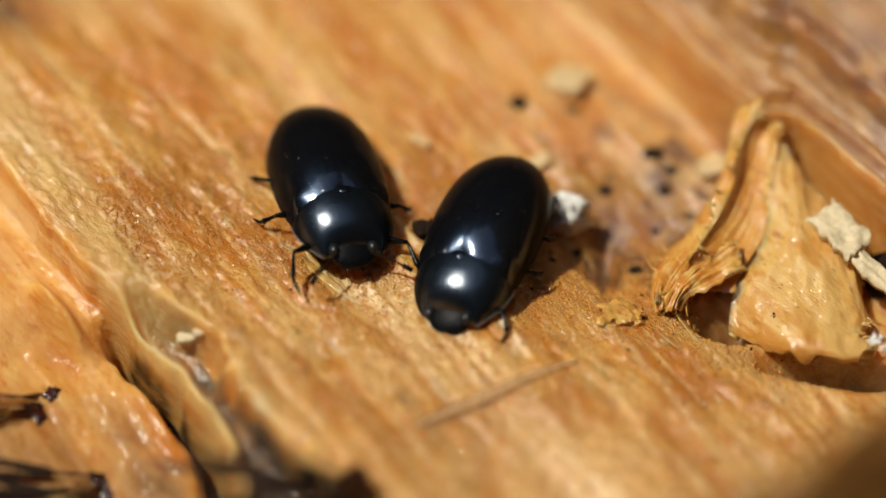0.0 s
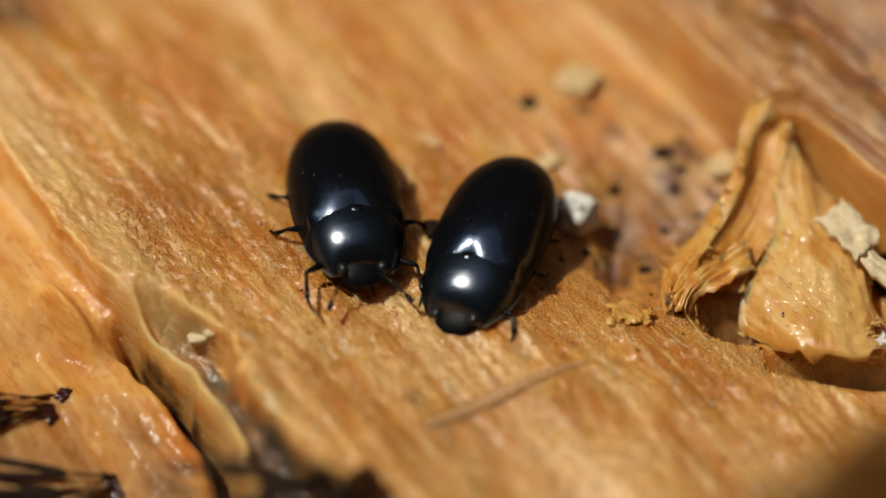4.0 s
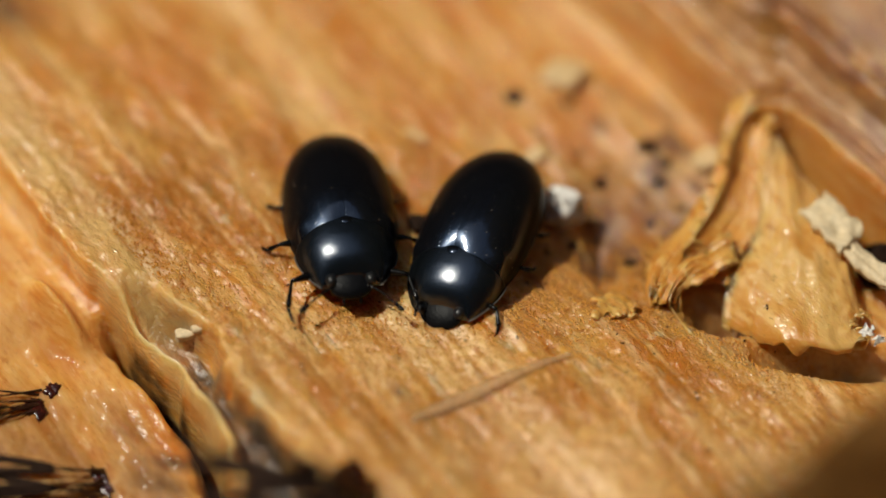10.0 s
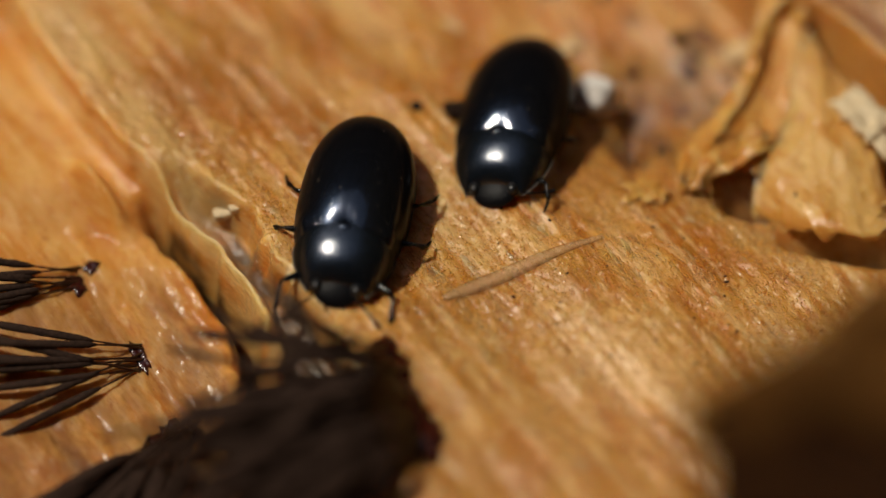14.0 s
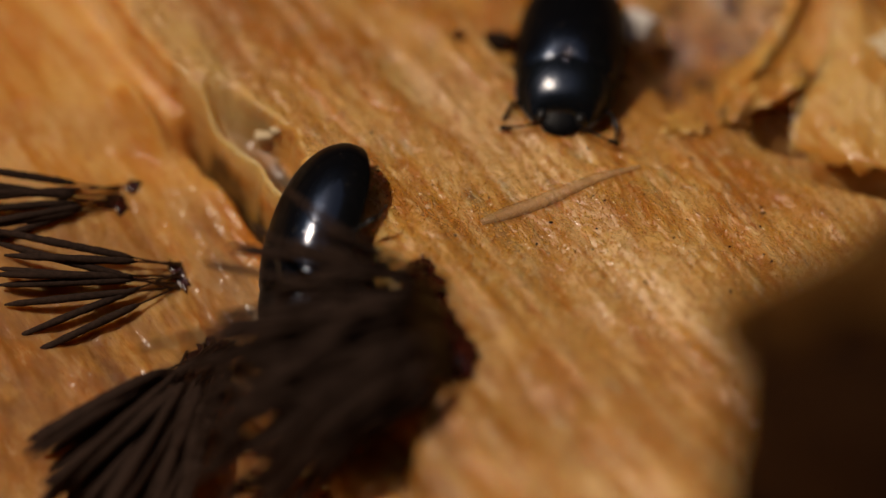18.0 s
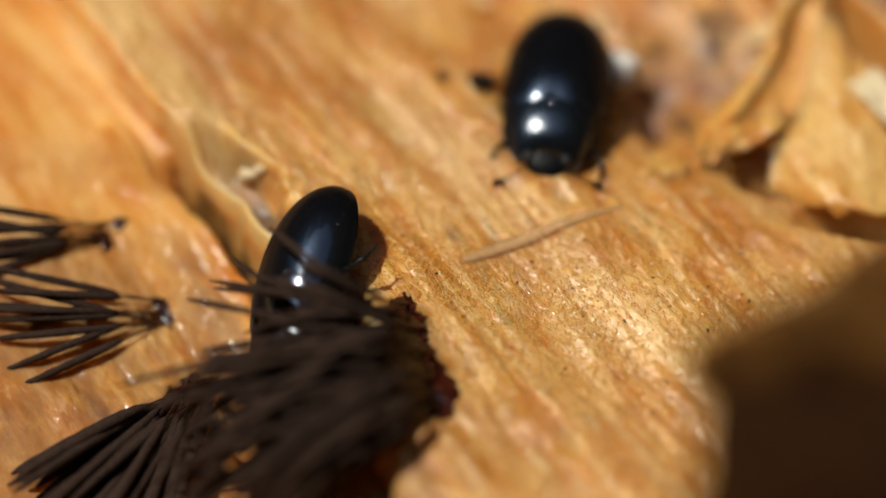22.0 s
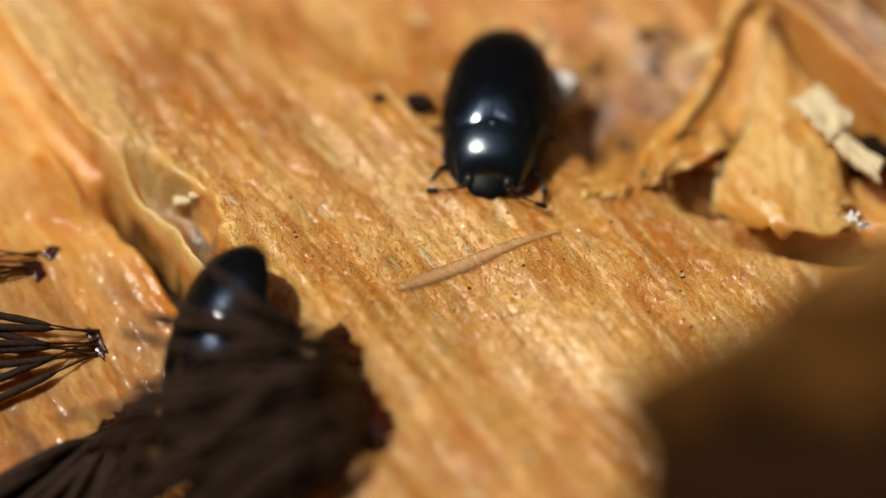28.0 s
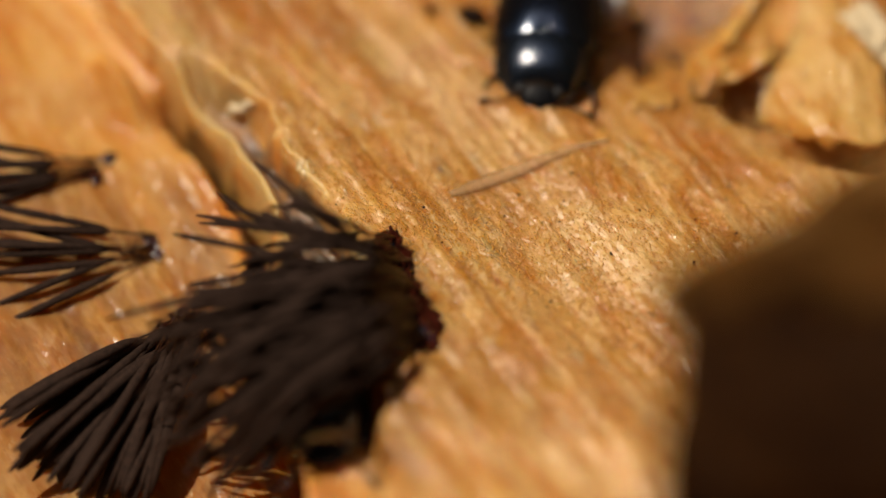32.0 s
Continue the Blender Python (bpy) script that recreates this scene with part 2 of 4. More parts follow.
    film_2.inputs["Strength"].default_value, film_2.inputs["Distance"].default_value = 1.0, 0.000048 * relief
    l.new(bead, film_2.inputs["Height"])
    l.new(film.outputs[0], film_2.inputs["Normal"])
    l.new(film_2.outputs[0], b.inputs["Coat Normal"])
    return m


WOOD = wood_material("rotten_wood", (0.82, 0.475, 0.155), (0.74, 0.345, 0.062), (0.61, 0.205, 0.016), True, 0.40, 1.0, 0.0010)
WOOD_PALE = wood_material("pale_wood_flake", (0.76, 0.46, 0.145), (0.70, 0.37, 0.095), (0.60, 0.26, 0.042), False, 0.42, 0.6, 0.0003, 0.5, 0.6)
AMBER = wood_material("amber_wood_fold", (0.74, 0.41, 0.105), (0.67, 0.31, 0.056), (0.57, 0.21, 0.022), False, 0.42, 0.6, 0.0003, 0.5, 0.6)
BARK_AND_SHADE = wood_material("dark_bark_and_shade", (0.032, 0.011, 0.0025), (0.022, 0.007, 0.0016), (0.013, 0.004, 0.001), False, 0.8, 0.0, 0.0001)
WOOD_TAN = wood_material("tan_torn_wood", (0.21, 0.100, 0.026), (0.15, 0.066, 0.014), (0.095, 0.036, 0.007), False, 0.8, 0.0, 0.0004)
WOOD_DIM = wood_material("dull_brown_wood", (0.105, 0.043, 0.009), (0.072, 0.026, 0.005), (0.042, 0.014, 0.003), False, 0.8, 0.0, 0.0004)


def plain_material(name, col, rough=0.5, vary=0.35, size=4.0, relief=0.00004, spec=0.5, coat=0.0):
    m, n, l, b = nodes_of(name, rough)
    tc = n.new("ShaderNodeTexCoord")
    mp = n.new("ShaderNodeMapping")
    mp.inputs["Scale"].default_value = (1000, 1000, 1000)
    l.new(tc.outputs["Object"], mp.inputs[0])
    f = noise_node(n, l, mp.outputs[0], size, 4)
    dark = tuple(c * (1 - vary) for c in col)
    light = tuple(min(1, c * (1 + vary)) for c in col)
    l.new(ramp(n, l, f, [(0.3, dark), (0.7, light)]), b.inputs["Base Color"])
    bump(n, l, b, f, 0.5, relief)
    b.inputs["Specular IOR Level"].default_value = spec
    b.inputs["Coat Weight"].default_value = coat
    b.inputs["Coat Roughness"].default_value = 0.05
    return m


SLIVER_ALPHA = 0.28
SHELL = plain_material("black_elytra_cuticle", (0.004, 0.004, 0.005), 0.30, 0.3, 14.0, 0.000004, 0.4, 1.0)
SHIELD = plain_material("black_pronotum_cuticle", (0.004, 0.005, 0.006), 0.38, 0.3, 15.0, 0.000014, 0.5, 1.0)
for cuticle, gloss in ((SHELL, 0.13), (SHIELD, 0.21)):
    cuticle.node_tree.links.new(cuticle.node_tree.nodes["Bump"].outputs[0], cuticle.node_tree.nodes["Principled BSDF"].inputs["Coat Normal"])
    # Blue put into the specular colour stands in for reflected sky.
    cuticle.node_tree.nodes["Principled BSDF"].inputs["Specular Tint"].default_value = (0.20, 0.46, 1.0, 1)
    cuticle.node_tree.nodes["Principled BSDF"].inputs["Coat Roughness"].default_value = gloss
    cuticle.node_tree.nodes["Principled BSDF"].inputs["Coat IOR"].default_value = 1.85
    edge_n, edge_l = cuticle.node_tree.nodes, cuticle.node_tree.links
    facing = edge_n.new("ShaderNodeLayerWeight")
    facing.inputs["Blend"].default_value = 0.5
    edge_l.new(ramp(edge_n, edge_l, facing.outputs["Facing"], [(0.20, (1, 1, 1)), (0.46, (0.05, 0.05, 0.05))]), edge_n["Principled BSDF"].inputs["Coat Weight"])
    edge_l.new(ramp(edge_n, edge_l, facing.outputs["Facing"], [(0.20, (0.4, 0.4, 0.4)), (0.46, (0.02, 0.02, 0.02))]), edge_n["Principled BSDF"].inputs["Specular IOR Level"])
# a little dust on the wing cases
dust_n, dust_l = SHELL.node_tree.nodes, SHELL.node_tree.links
dust_b = dust_n["Principled BSDF"]
dust_fac = noise_node(dust_n, dust_l, dust_n["Mapping"].outputs[0], 9.0, 2, 0.5)
dust_col = mix(dust_n, dust_l, ramp(dust_n, dust_l, dust_fac, [(0.73, (0, 0, 0)), (0.78, (0.8, 0.8, 0.8))]), dust_b.inputs["Base Color"].links[0].from_socket, (0.30, 0.24, 0.18))
dust_l.new(dust_col, dust_b.inputs["Base Color"])


def pit_rows(m):
    """Long rows of small pits: lines across the case, dots along it."""
    n, l = m.node_tree.nodes, m.node_tree.links
    b = n["Principled BSDF"]
    pits = []
    for key, count in (("pit_across", 9.0), ("pit_along", 42.0)):
        at = n.new("ShaderNodeAttribute")
        at.attribute_name = key
        turn = n.new("ShaderNodeMath")
        turn.operation = "MULTIPLY"
        turn.inputs[1].default_value = 2 * math.pi * count
        wave = n.new("ShaderNodeMath")
        wave.operation = "COSINE"
        l.new(at.outputs["Fac"], turn.inputs[0])
        l.new(turn.outputs[0], wave.inputs[0])
        pits.append(ramp(n, l, wave.outputs[0], [(0.86, (0, 0, 0)), (0.99, (1, 1, 1))] if count < 20 else [(0.1, (0, 0, 0)), (0.9, (1, 1, 1))]))
    dot = n.new("ShaderNodeMath")
    dot.operation = "MULTIPLY"
    l.new(pits[0], dot.inputs[0])
    l.new(pits[1], dot.inputs[1])
    k = n.new("ShaderNodeBump")
    k.invert = True
    k.inputs["Strength"].default_value, k.inputs["Distance"].default_value = 0.5, 0.000006
    l.new(dot.outputs[0], k.inputs["Height"])
    l.new(n["Bump"].outputs[0], k.inputs["Normal"])
    l.new(k.outputs[0], b.inputs["Normal"])
    l.new(k.outputs[0], b.inputs["Coat Normal"])


pit_rows(SHELL)
HEAD = plain_material("black_head_cuticle", (0.004, 0.004, 0.005), 0.4, 0.3, 12.0, 0.00003, 0.12)
LEGS = plain_material("black_leg_cuticle", (0.004, 0.0035, 0.0035), 0.22, 0.3, 10.0, 0.00001, 0.25)
EYE = plain_material("grey_compound_eye", (0.012, 0.012, 0.013), 0.35, 0.3, 25.0, 0.00001)
RIM = plain_material("brown_pronotum_rim", (0.13, 0.11, 0.095), 0.28, 0.2)
SPORE = plain_material("chocolate_brown_spore_mass", (0.034, 0.018, 0.012), 0.9, 0.5, 7.0, 0.00003, 0.2)
STALK = plain_material("dark_red_brown_stalk", (0.035, 0.012, 0.006), 0.3, 0.3)
HYPO = plain_material("dark_red_hypothallus", (0.045, 0.008, 0.004), 0.22, 0.7, 3.0, 0.00006, 0.5, 0.6)
WHITE = plain_material("white_crumb", (0.82, 0.77, 0.71), 0.7, 0.15, 4.0, 0.0001)
CREAM = plain_material("cream_chip", (0.70, 0.55, 0.34), 0.6, 0.2, 4.0, 0.00006)
FRASS = plain_material("black_frass", (0.018, 0.008, 0.004), 0.8, 0.5, 5.0, 0.00008, 0.15)
MOIST = wood_material("moist_wood_grain", (0.76, 0.40, 0.11), (0.68, 0.32, 0.055), (0.58, 0.22, 0.025), False, 0.2, 1.0, 0.00002, 0.1)
MOIST.node_tree.nodes["Principled BSDF"].inputs["Coat Roughness"].default_value = 0.06
PALE_CHIP = plain_material("pale_tan_chip", (0.66, 0.45, 0.22), 0.5, 0.25, 3.0, 0.00006)
SLIVER = plain_material("translucent_sliver", (0.74, 0.49, 0.26), 0.3, 0.2, 3.0, 0.00003)


LEAFY = plain_material("dark_foliage", (0.022, 0.020, 0.010), 0.9, 0.6, 0.003, 0.02, 0.1)
SLIVER.node_tree.nodes["Principled BSDF"].inputs["Alpha"].default_value = SLIVER_ALPHA


# ---- mesh helpers ----
def mesh_of(name, verts, faces, mat, shift=(0, 0, 0), smooth=True):
    me = bpy.data.meshes.new(name)
    v = (np.asarray(verts, float) - np.asarray(shift, float)) * MM
    me.from_pydata(v.tolist(), [], faces)
    me.materials.append(mat)
    me.polygons.foreach_set("use_smooth", [smooth] * len(me.polygons))
    me.update()
    return me


def part(name, geo, mat, parent=None, label="", shift=(0, 0, 0), smooth=True):
    ob = new(name, mesh_of(name, geo[0], geo[1], mat, shift, smooth))
    ob.parent = parent
    return tagged(ob, label)


def thing(name, at, label, category, group="", kind=""):
    ob = new(name)
    ob.empty_display_size = 0.001
    ob.location = [a * MM for a in at]
    return tagged(ob, label, category, group, kind)


def loft(rings, caps=True):
    """Verts and faces of a skin over closed rings of equal length."""
    k = len(rings[0])
    v = np.concatenate([np.asarray(r, float) for r in rings])
    f = []
    for i in range(len(rings) - 1):
        for j in range(k):
            a, b = i * k + j, i * k + (j + 1) % k
            f.append((a, b, b + k, a + k))
    if caps:
        f.append(tuple(range(k))[::-1])
        f.append(tuple(range((len(rings) - 1) * k, len(rings) * k)))
    return v, f


def join(*geos):
    v, f, o = [], [], 0
    for gv, gf in geos:
        v.append(np.asarray(gv, float))
        f += [tuple(i + o for i in face) for face in gf]
        o += len(gv)
    return np.concatenate(v), f


def tube(points, radii, sides=8):
    """A round tube along points."""
    p = np.asarray(points, float)
    d = np.gradient(p, axis=0)
    d /= np.linalg.norm(d, axis=1)[:, None] + 1e-9
    ref = np.array([0.31, 0.17, 0.93])
    rings = []
    for c, t, r in zip(p, d, radii):
        a = np.cross(t, ref)
        a /= np.linalg.norm(a)
        b = np.cross(t, a)
        w = np.linspace(0, 2 * np.pi, sides, endpoint=False)
        rings.append(c + r * (np.cos(w)[:, None] * a + np.sin(w)[:, None] * b))
    return loft(rings)


def bezier(p0, p1, p2, p3, n):
    t = np.linspace(0, 1, n)[:, None]
    p0, p1, p2, p3 = (np.asarray(p, float) for p in (p0, p1, p2, p3))
    return (1 - t) ** 3 * p0 + 3 * t * (1 - t) ** 2 * p1 + 3 * t * t * (1 - t) * p2 + t ** 3 * p3


def blob(at, size, rough=0.25, n=14, seed=0, freq=1.6, turn=0.0):
    """A lumpy stone-like body."""
    rings = []
    r = np.random.default_rng(seed)
    o = r.random(3) * 50
    for i in range(1, n):
        a = math.pi * i / n
        ring = []
        for j in range(n + 4):
            w = 2 * math.pi * j / (n + 4)
            d = Vector((math.sin(a) * math.cos(w), math.sin(a) * math.sin(w), math.cos(a)))
            k = 1 + rough * noise.noise(d * freq + Vector(o)) + 0.5 * rough * noise.noise(d * freq * 2.7 + Vector(o))
            ring.append((d.x * k, d.y * k, d.z * k))
        rings.append(ring)
    v, f = loft(rings)
    v = v * np.asarray(size)
    c, s = math.cos(turn), math.sin(turn)
    v = np.stack([v[:, 0] * c - v[:, 1] * s, v[:, 0] * s + v[:, 1] * c, v[:, 2]], 1)
    return v + np.asarray(at), f


def sheet(ctrl, thick, nu=40, nv=24, ragged=0.15, seed=0, fibre=0.06, through_points=False):
    """A torn flake: a smooth patch through a net of control points, with thickness and ragged rims."""
    c = np.asarray(ctrl, float)

    def bern(n, t):
        return np.stack([math.comb(n, k) * t ** k * (1 - t) ** (n - k) for k in range(n + 1)], 1)
    if through_points:
        pu, pv = (np.linalg.inv(bern(k - 1, np.linspace(0, 1, k))) for k in c.shape[:2])
        c = np.einsum("ia,jb,abk->ijk", pu, pv, c)
    u, v = np.linspace(0, 1, nu), np.linspace(0, 1, nv)
    r = np.random.default_rng(seed)
    o = r.random() * 40
    grid = np.einsum("ia,jb,abk->ijk", bern(c.shape[0] - 1, u), bern(c.shape[1] - 1, v), c)
    du, dv = np.gradient(grid, axis=0), np.gradient(grid, axis=1)
    nrm = np.cross(du, dv)
    nrm /= np.linalg.norm(nrm, axis=2)[..., None] + 1e-9
    uu, vv = np.meshgrid(u, v, indexing="ij")
    lump = vnoise(uu * 9 + o, vv * 14 + o, seed) - 0.5
    line = vnoise(uu * 2 + o, vv * 34 + o, seed + 1) - 0.5
    big = vnoise(uu * 4 + o, vv * 5 + o, seed + 5) - 0.5
    grid = grid + nrm * (big * fibre * 4.0 + lump * fibre * 2.4 + line * fibre * 0.22)[..., None]
    rag = ragged * (1.5 * (vnoise(u * 5 + o, u * 0 + 3, seed + 5) - 0.5) + (vnoise(u * 12 + o, u * 0 + 3, seed + 2) - 0.5) + 0.5 * (vnoise(u * 27 + o, u * 0 + 3, seed + 4) - 0.5))
    cut = ragged * (1.5 * (vnoise(v * 5 + o, v * 0 + 7, seed + 5) - 0.5) + (vnoise(v * 12 + o, v * 0 + 7, seed + 2) - 0.5))
    grid[-1] += du[-1] / (np.linalg.norm(du[-1], axis=1)[:, None] + 1e-9) * cut[:, None] * 2
    grid[0] += du[0] / (np.linalg.norm(du[0], axis=1)[:, None] + 1e-9) * cut[::-1, None] * 2
    grid[:, -1] += dv[:, -1] / (np.linalg.norm(dv[:, -1], axis=1)[:, None] + 1e-9) * rag[:, None] * 2
    grid[:, 0] += dv[:, 0] / (np.linalg.norm(dv[:, 0], axis=1)[:, None] + 1e-9) * rag[::-1, None] * 2
    tv = thick * (0.55 + 0.9 * vnoise(uu * 5 + o, vv * 7, seed + 3))
    back = grid - nrm * tv[..., None]
    verts = np.concatenate([grid.reshape(-1, 3), back.reshape(-1, 3)])
    f, k = [], nu * nv
    for i in range(nu - 1):
        for j in range(nv - 1):
            a = i * nv + j
            f.append((a, a + nv, a + nv + 1, a + 1))
            f.append((k + a, k + a + 1, k + a + nv + 1, k + a + nv))
    rim = [i * nv for i in range(nu)] + [(nu - 1) * nv + j for j in range(1, nv)] + [i * nv + nv - 1 for i in range(nu - 2, -1, -1)] + [j for j in range(nv - 2, 0, -1)]
    for a, b in zip(rim, rim[1:] + rim[:1]):
        f.append((b, a, a + k, b + k))
    return verts, f


# ---- the wood ----
def wood_ground():
    fine_x = np.concatenate([np.arange(-21, -13, 0.13), np.arange(-13, 15, 0.062), np.arange(15, 23.01, 0.13)])
    fine_y = np.concatenate([np.arange(-27, -19, 0.13), np.arange(-19, 6, 0.062), np.arange(6, 19.01, 0.13)])
    far = np.cumsum(0.2 * 1.28 ** np.arange(34))
    xs = np.concatenate([-21 - far[::-1], fine_x, 23 + far])
    ys = np.concatenate([-27 - far[::-1], fine_y, 19 + far])
    X, Y = np.meshgrid(xs, ys, indexing="ij")
    Z = height(X, Y)
    fade = step(np.maximum(np.abs(X) - 60, np.abs(Y) - 60), 0, 200)
    Z = Z * (1 - fade) - 6 * fade
    V = np.stack([X, Y, Z], -1).reshape(-1, 3)
    nx, ny = len(xs), len(ys)
    I = (np.arange(nx - 1)[:, None] * ny + np.arange(ny - 1)[None]).reshape(-1)
    F = np.stack([I, I + ny, I + ny + 1, I + 1], 1)
    me = bpy.data.meshes.new("ground")
    me.from_pydata((V * MM).tolist(), [], F.tolist())
    me.materials.append(WOOD)
    me.polygons.foreach_set("use_smooth", [True] * len(me.polygons))
    x, y = V[:, 0], V[:, 1]
    s, q = along(x, y)
    e1, e2 = edge_main(y) - x, edge_low(y) - x
    n1 = vnoise(s * 0.8, q * 1.5, 2)
    grey = step(e1, 0.1, 0.45) * step(e2, -0.45, -0.8) * step(-1.5 - y, 0, 2) * step(y, -13, -10) * (0.75 + 0.5 * n1)
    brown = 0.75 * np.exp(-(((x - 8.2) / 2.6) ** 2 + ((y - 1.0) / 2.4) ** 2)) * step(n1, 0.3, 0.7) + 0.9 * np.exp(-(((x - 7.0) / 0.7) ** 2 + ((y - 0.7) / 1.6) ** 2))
    # Brown painted as shade in the ridge gap; the flake's hole is browned too.
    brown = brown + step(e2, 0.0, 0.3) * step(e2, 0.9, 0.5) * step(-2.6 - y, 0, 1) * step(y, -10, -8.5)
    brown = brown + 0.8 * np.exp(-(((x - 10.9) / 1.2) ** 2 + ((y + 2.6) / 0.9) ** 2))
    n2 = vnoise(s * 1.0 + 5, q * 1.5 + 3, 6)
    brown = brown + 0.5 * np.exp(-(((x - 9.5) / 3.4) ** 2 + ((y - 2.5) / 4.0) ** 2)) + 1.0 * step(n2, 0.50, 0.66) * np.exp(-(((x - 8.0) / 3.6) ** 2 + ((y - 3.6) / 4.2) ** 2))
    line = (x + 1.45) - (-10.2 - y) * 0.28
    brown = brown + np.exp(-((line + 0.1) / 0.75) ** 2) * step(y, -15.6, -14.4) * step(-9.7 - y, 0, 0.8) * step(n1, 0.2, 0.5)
    orange = step(e2, 0.3, 1.2) * (0.05 + 0.45 * vnoise(s * 0.25, q * 0.6, 5)) + 0.5 * np.exp(-(((x - 5.5) / 1.6) ** 2 + ((y + 1.2) / 1.5) ** 2))
    for sx, sy, rx, ry, k in ((2.4, -15.7, 1.0, 1.2, 1.0), (2.1, -7.7, 1.2, 0.5, 1.0), (3.0, -9.8, 1.4, 0.5, 0.6), (4.7, -7.0, 0.5, 0.9, 0.9), (4.6, -1.2, 1.6, 1.6, 0.7)):
        du, dv = (x - sx) * GX + (y - sy) * GY, -(x - sx) * GY + (y - sy) * GX
        orange = orange + k * np.exp(-((du / rx) ** 2 + (dv / ry) ** 2))
    # Brown spots; the last two also paint in the mould's shadow.
    for sx, sy, rx, ry, k in ((0.0, -6.5, 0.4, 0.25, 0.8), (0.9, -8.1, 1.6, 0.3, 0.5), (2.0, -14.6, 0.5, 0.3, 0.5), (-1.2, -19.1, 1.6, 0.7, 0.8), (-1.1, -17.0, 1.4, 0.5, 0.8)):
        du, dv = (x - sx) * GX + (y - sy) * GY, -(x - sx) * GY + (y - sy) * GX
        brown = brown + k * np.exp(-((du / rx) ** 2 + (dv / ry) ** 2))
    slab = (x - 8.8) * 0.795 + (y - 9.05) * 0.607 - 0.9 * step(x, 12.3, 14)
    orange = orange + step(slab, -0.2, 0.6) * 0.5 * vnoise(s * 0.12, q * 1.2, 4)
    # Brown on the slab also paints in the shade at its far end.
    brown = brown + (0.9 * step(slab, 0.1, 1.2) + 1.2 * step(slab, 2.4, 3.4)) * (0.5 + 0.5 * vnoise(s * 0.2, q * 1.5, 7)) + 0.5 * step(y + 0.35 * x, 12, 17) + 1.2 * np.exp(-(((x + 14.6) / 2.0) ** 2 + ((y - 10.6) / 1.5) ** 2))
    pale = step(e2, 0.1, -0.3) * step(e2, -3.2, -1.8) * step(y, -4.5, -2.5) * 0.8 + step(e2, 0.1, -0.2) * step(e2, -0.75, -0.5) * step(y, -11, -9) * step(-2.5 - y, -1, 0) * 1.0 + 0.9 * np.exp(-((((x - 0.6) * GX + (y + 10.3) * GY) / 2.6) ** 2 + ((-(x - 0.6) * GY + (y + 10.3) * GX) / 0.3) ** 2))
    # Shade painted near-black on the wall of the gap under the ridge.
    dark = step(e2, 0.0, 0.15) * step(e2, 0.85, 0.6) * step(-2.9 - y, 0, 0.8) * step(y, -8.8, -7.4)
    # Dark slits in the hollow, their shade put into the colour.
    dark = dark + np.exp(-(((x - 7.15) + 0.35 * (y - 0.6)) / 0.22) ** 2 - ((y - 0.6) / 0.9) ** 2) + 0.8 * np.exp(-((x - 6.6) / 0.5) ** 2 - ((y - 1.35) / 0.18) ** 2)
    # Painted shadow line below the flap's lower edge.
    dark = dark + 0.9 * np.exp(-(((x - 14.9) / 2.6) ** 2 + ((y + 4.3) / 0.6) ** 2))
    brown = brown + 0.7 * step(e2, 0.6, 2.0) * step(-3.5 - y, 0, 4) * (0.4 + vnoise(s * 0.2, q * 0.9, 3))
    smooth = step(e2, 0.2, 0.9)
    for key, val in (("gap_shade", dark), ("worn_smooth", smooth), ("grey_rot", grey), ("brown_rot_shade", brown), ("orange_rot", orange), ("pale_rot", pale)):
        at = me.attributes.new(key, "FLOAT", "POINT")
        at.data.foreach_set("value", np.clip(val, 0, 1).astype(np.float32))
    return tagged(new("ground", me), "rotten orange-tan wood with coarse open grain", "wood", kind="structure")


ground = wood_ground()


def woods():
    """Unseen dark trees far off on all sides, added to bound the sky."""
    n, m = 240, 14
    v, f = [], []
    for i in range(n):
        a = 2 * math.pi * i / n
        crown = 9.2 + 2.2 * float(vnoise(i * 0.11, 3.0, 2)) + 1.1 * float(vnoise(i * 0.47, 8.0, 3)) if i < n - 12 else 10.6
        # Crowns dip towards the sun so that its light still comes in.
        crown -= 4.6 * math.exp(-((a - math.pi) / 0.75) ** 2)
        for j in range(m):
            k = j / (m - 1)
            d = 5.1 + 0.5 * float(vnoise(min(i, n - i) * 0.3, j * 0.6, 4)) - 0.7 * k
            v.append((d * math.cos(a) / MM, d * math.sin(a) / MM, (-1.4 + (crown + 1.4) * k) / MM))
    for i in range(n):
        for j in range(m - 1):
            p, q = i * m + j, (i + 1) % n * m + j
            f.append((p, q, q + 1, p + 1))
    ob = part("backdrop", (v, f), LEAFY, None)
    tagged(ob, "dark green wall of woodland round the clearing", "woods", kind="structure")


woods()


